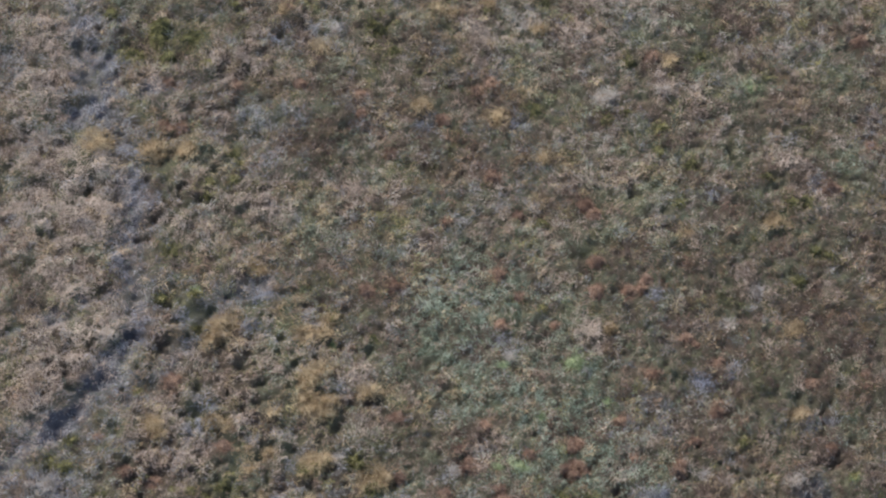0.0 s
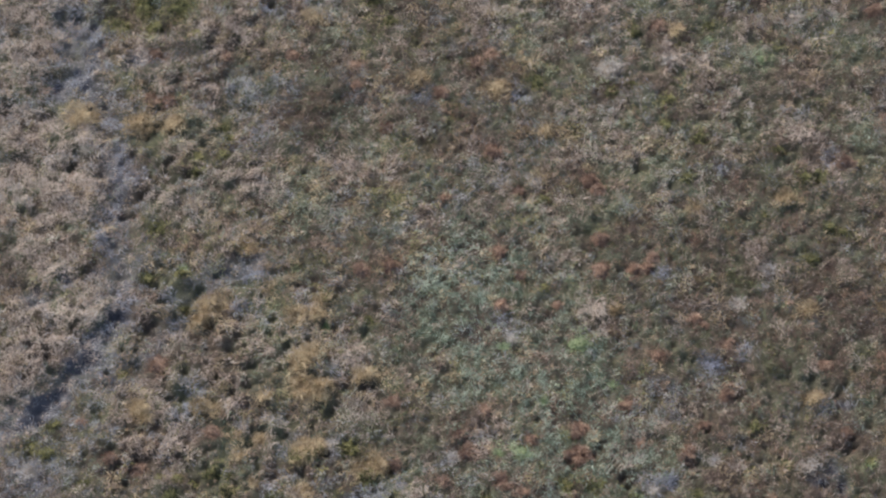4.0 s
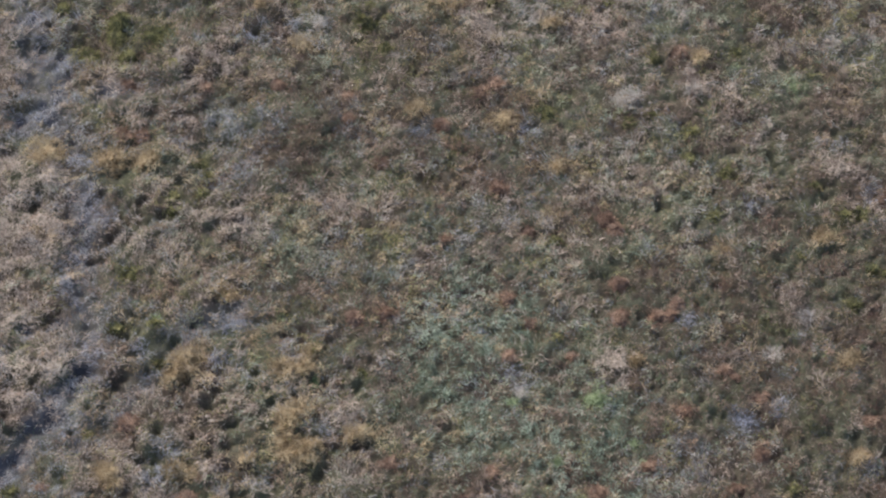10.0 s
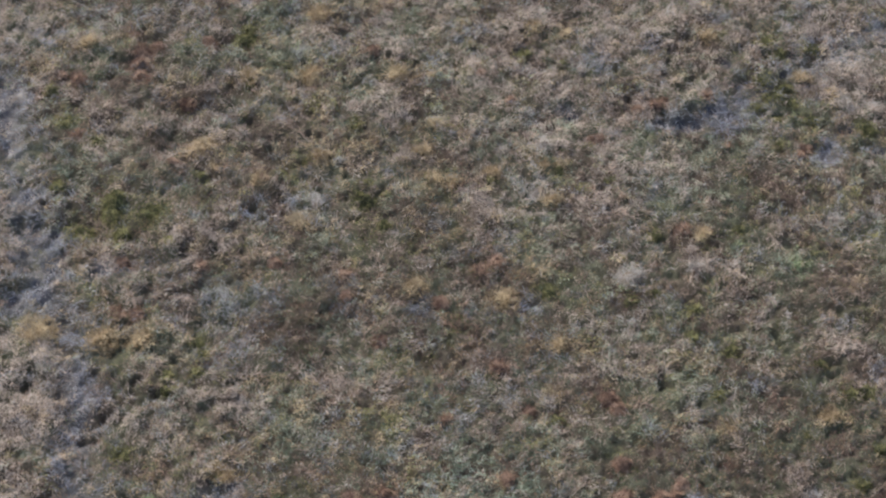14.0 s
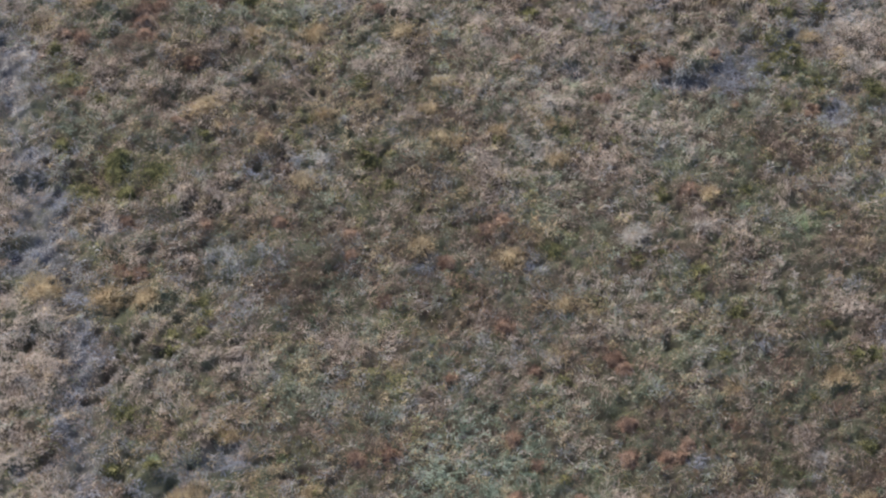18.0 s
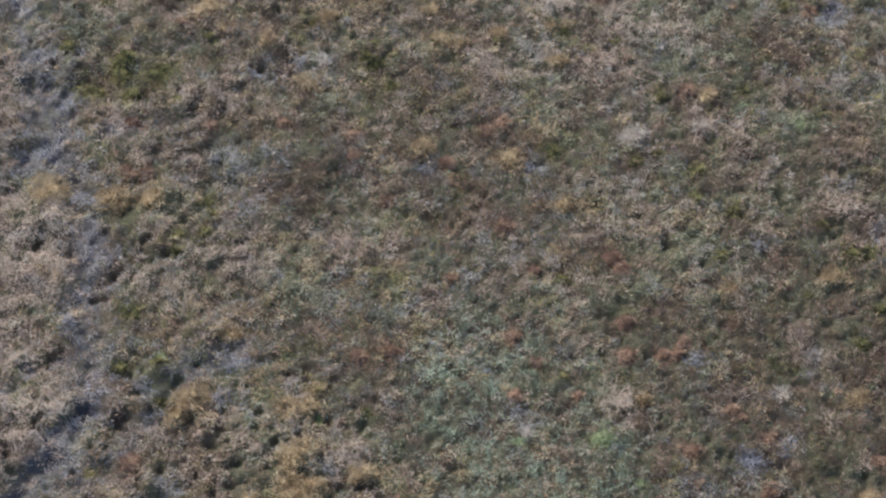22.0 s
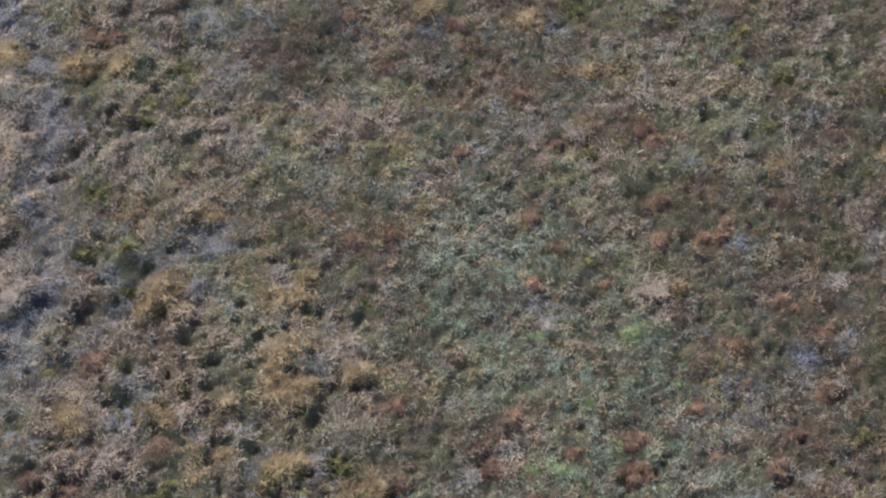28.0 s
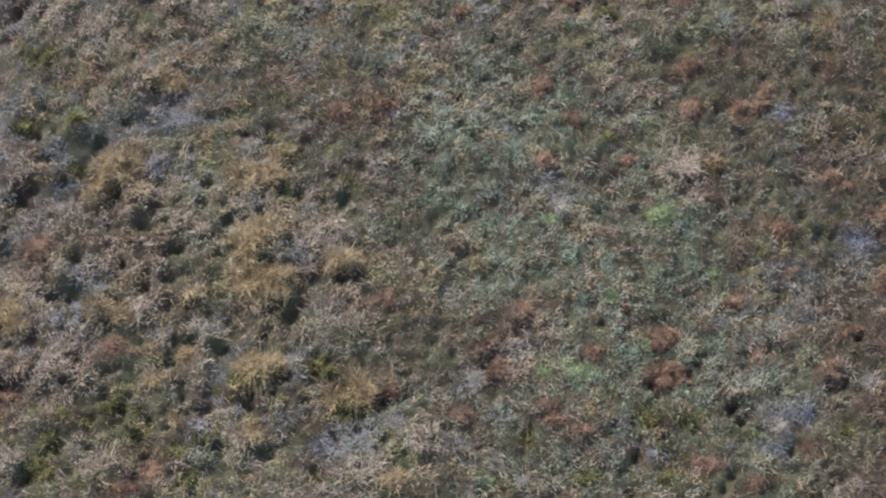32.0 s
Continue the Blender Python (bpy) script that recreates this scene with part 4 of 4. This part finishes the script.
for number, (material, length, width, rise, name, label) in enumerate(SORTS.values()):
    own = np.repeat(np.flatnonzero(pick == number), EACH)
    n = len(own)
    angle, reach = rng.uniform(0, 2 * math.pi, n), 0.084 * np.sqrt(rng.rand(n)) * tuft_size[own]
    bx, by = tx[own] + reach * np.cos(angle), ty[own] + reach * np.sin(angle)
    heading = np.where(rng.rand(n) < 0.3, angle, comb[own]) + rng.normal(0, 0.5, n)
    dome = 0.034 * tuft_size[own] * (1 - (reach / (0.084 * tuft_size[own])) ** 2)
    size = tuft_size[own] * rng.uniform(0.6, 1.3, n)
    # none hangs over a hole
    out = 0.65 * length * size
    clear = np.maximum(in_hole(bx, by), np.maximum(in_hole(bx + 0.5 * out * np.cos(heading), by + 0.5 * out * np.sin(heading)), in_hole(bx + out * np.cos(heading), by + out * np.sin(heading)))) < rng.uniform(0.3, 0.8, n)
    own, bx, by, heading, dome, size = (a[clear] for a in (own, bx, by, heading, dome, size))
    n = len(own)
    # sprigs a few centimetres across share a tone and a height
    sprig = lattice(bx, by, 0.042, 213) - 0.5
    verts, quads = blades(bx, by, on_ground(bx, by) + dome + 0.035 * sprig, 0.92 * length * size, width * rng.uniform(0.6, 1.25, n), heading, np.clip(rng.normal(0.85 * rise, 0.2, n), 0.02, 0.9), rng)
    tone = np.clip(tuft_tone[own] + 0.85 * sprig + rng.normal(0, 0.10, n), 0, 1)
    tagged(new(name, mesh_of(name, verts, quads, material, tone)), label, "moss" if "moss" in name else "grass", kind="stuff")

# single pale bents that lie over everything
LOOSE = 30000
lx, ly = rng.uniform(-9.8, 9.8, LOOSE), rng.uniform(-9.2, 10.4, LOOSE)
keep = rng.rand(LOOSE) < 0.35 + 1.3 * (rough(lx, ly, 0.8, 161) - 0.3) + 0.2 * spots(lx, ly, TAN + PALE, 71)
lx, ly = lx[keep], ly[keep]
n = len(lx)
verts, quads = blades(lx, ly, on_ground(lx, ly) + 0.02, rng.uniform(0.05, 0.12, n), rng.uniform(0.004, 0.007, n), rng.uniform(0, 6.3, n), np.clip(rng.normal(0.4, 0.15, n), 0.1, 0.9), rng)
tagged(new("pale_bents", mesh_of("pale_bents", verts, quads, STRAW, np.clip(rng.normal(0.78, 0.18, n), 0, 1))), "loose pale dead bents lying over the sward", "grass", kind="stuff")

# the same moor runs on round about, in coarser tufts
OUTER = 78000
ox, oy = rng.uniform(-20, 20, OUTER), rng.uniform(-36, 20, OUTER)
fade = np.clip((20 - np.abs(ox)) / 8, 0, 1) * np.clip((oy + 36) / 8, 0, 1) * np.clip((20 - oy) / 8, 0, 1)
keep = ((np.abs(ox) > 9.2) | (oy < -8.3) | (oy > 9.1)) & (rng.rand(OUTER) < fade * (0.35 + 0.8 * rough(ox, oy, 1.2, 191)))
ox, oy = np.repeat(ox[keep], 5), np.repeat(oy[keep], 5)
n = len(ox)
ox, oy = ox + rng.normal(0, 0.09, n), oy + rng.normal(0, 0.09, n)
oz = np.where((np.abs(ox) < 10.9) & (np.abs(oy) < 10.9), on_ground(ox, oy), ground_z(ox, oy))
kinds = (rough(ox, oy, 1.6, 195) * 9 + rng.normal(0, 1.0, n)).astype(int)
outer_tone = 0.38 + 1.0 * (rough(ox, oy, 0.5, 197, 2) - 0.5)
for name, label, material, own in (
    ("outer_moor_grass", "bleached tan moor grass on the open hill", STRAW, kinds <= 2),
    ("outer_golden_grass", "golden brown dead grass on the open hill", OCHRE, kinds == 3),
    ("outer_brown_sedge", "brown withered sedge on the open hill", SEDGE, kinds == 4),
    ("outer_rough_grass", "olive-grey old grass on the open hill", OLD_TURF, kinds == 5),
    ("outer_short_grass", "grey-green grass on the open hill", TURF, kinds >= 6),
):
    n = int(own.sum())
    verts, quads = blades(ox[own], oy[own], oz[own], rng.uniform(0.10, 0.22, n), rng.uniform(0.016, 0.034, n), rng.uniform(0, 6.3, n), np.clip(rng.normal(0.4, 0.15, n), 0.1, 0.9), rng)
    tagged(new(name, mesh_of(name, verts, quads, material, np.clip(outer_tone[own] + rng.normal(0, 0.15, n), 0, 1))), label, "grass", kind="stuff")


# ---- single plants that stand out of the sward ----
def size_word(r):
    return "large " if r > 0.24 else "small " if r < 0.14 else ""


def beside(px, py):
    """What a plant stands among."""
    x, y = np.array([px]), np.array([py])
    if near_line(x, y, PATH_LINE)[0] < 0.6:
        return "beside a trodden path"
    if spots(x, y, LAWN, 175)[0] > 0.4:
        return "in short green grass"
    if spots(x, y, WET, 31)[0] > 0.25 or near_line(x, y, FLUSH_LINE)[0] < 0.5:
        return "on wet peaty ground"
    if spots(x, y, HEATH, 173)[0] > 0.4:
        return "among brown sedge"
    return "among bleached moor grass" if px < -1 or py > 3 else "in thin olive-grey grass"


def plant(name, label, category, group, rows, material, mound_material, length, width, rise, high, density, inner_name):
    """Tufts and cushions: a lobed mound of old growth on the ground, and the blades that sprout from it."""
    for px, py, r in rows:
        r = min(max(0.11, r), 0.36)
        z0 = float(on_ground(np.array([px]), np.array([py]))[0])
        lobes, spin, squash = rng.randint(3, 6), rng.uniform(0, 6.3), rng.uniform(0.7, 1.0)

        def dome(lx, ly):
            ang = np.arctan2(ly / squash, lx)
            rim = r * (0.82 + 0.18 * np.sin(lobes * ang + spin) * np.cos(2 * ang - spin))
            s = np.clip(np.hypot(lx, ly / squash) / rim, 0, 1)
            bumps = 0.3 + 1.4 * rough(lx + px, ly + py, 0.13, 101, 2)
            return on_ground(px + lx, py + ly) - z0 + high * r * (1 - s * s) * bumps - 0.02 * s**4

        thing = new(name)
        thing.location = (px, py, z0)
        tagged(thing, size_word(r) + label + " " + beside(px, py), category, group)
        # the mound: rings of quads round a small top ring
        rings, spokes = 6, 18
        ang, rad = np.meshgrid(np.arange(spokes) * 2 * math.pi / spokes, np.linspace(0.03, 0.95, rings) * r)
        lx, ly = (rad * np.cos(ang)).ravel(), (rad * np.sin(ang) * squash).ravel()
        idx = np.arange(rings * spokes).reshape(rings, spokes)
        quads = np.stack([idx[:-1], idx[1:], np.roll(idx[1:], -1, 1), np.roll(idx[:-1], -1, 1)], -1).reshape(-1, 4)
        mound = new("mound", mesh_of("mound", np.stack([lx, ly, dome(lx, ly)], 1), quads, mound_material, rng.rand(len(quads)) * 0.4))
        mound.parent = thing
        # the blades
        n = int(density * r * r) + 60
        ang, rad = rng.uniform(0, 2 * math.pi, n), r * rng.rand(n) ** 0.6
        lx, ly = rad * np.cos(ang), rad * np.sin(ang) * squash
        lean = np.where(rng.rand(n) < 0.4, ang, 6.3 * rough(lx + px, ly + py, 0.35, 121, 2) + spin)
        verts, quads = blades(lx, ly, dome(lx, ly), length * rng.lognormal(0, 0.3, n), width * rng.uniform(0.6, 1.4, n), lean + rng.normal(0, 0.8, n), np.clip(rng.normal(rise, 0.2, n), 0.05, 0.92), rng)
        clump = rough(lx + px, ly + py, 0.09, 111, 2)
        tone = np.clip(rng.uniform(0.45, 0.7) + 1.3 * (clump - 0.5) + rng.normal(0, 0.16, n), 0, 1)
        growth = new(inner_name, mesh_of(inner_name, verts, quads, material, tone))
        growth.parent = thing


plant("deergrass_tuft", "rust-red withered deergrass tuft", "grass tuft", "rusty tufts", RUST, EMBER, EMBER, 0.042, 0.007, 0.55, 0.4, 19000, "foliage")
plant("sedge_tuft", "reddish brown withered sedge tuft", "grass tuft", "brown tufts", RUSSET, RUSTY, SEDGE, 0.06, 0.0075, 0.5, 0.45, 12000, "foliage")
plant("grass_tussock", "golden dead grass tussock", "tussock", "golden tussocks", GOLD, OCHRE, OCHRE, 0.09, 0.0075, 0.44, 0.22, 11000, "foliage")
plant("bleached_tussock", "pale bleached dead grass tussock", "tussock", "pale tussocks", PALE, WHITE, STRAW, 0.09, 0.0075, 0.4, 0.25, 9000, "foliage")
plant("moss_cushion", "dark olive-green moss cushion", "moss", "moss cushions", [(px, py, 0.9 * r) for px, py, r in OLIVE], MOSS, MOSS, 0.05, 0.009, 0.5, 0.34, 13000, "foliage")
plant("moss_patch", "pale fresh green bog moss patch", "moss", "fresh moss patches", LIME, FRESH, FRESH, 0.05, 0.008, 0.45, 0.15, 13000, "foliage")
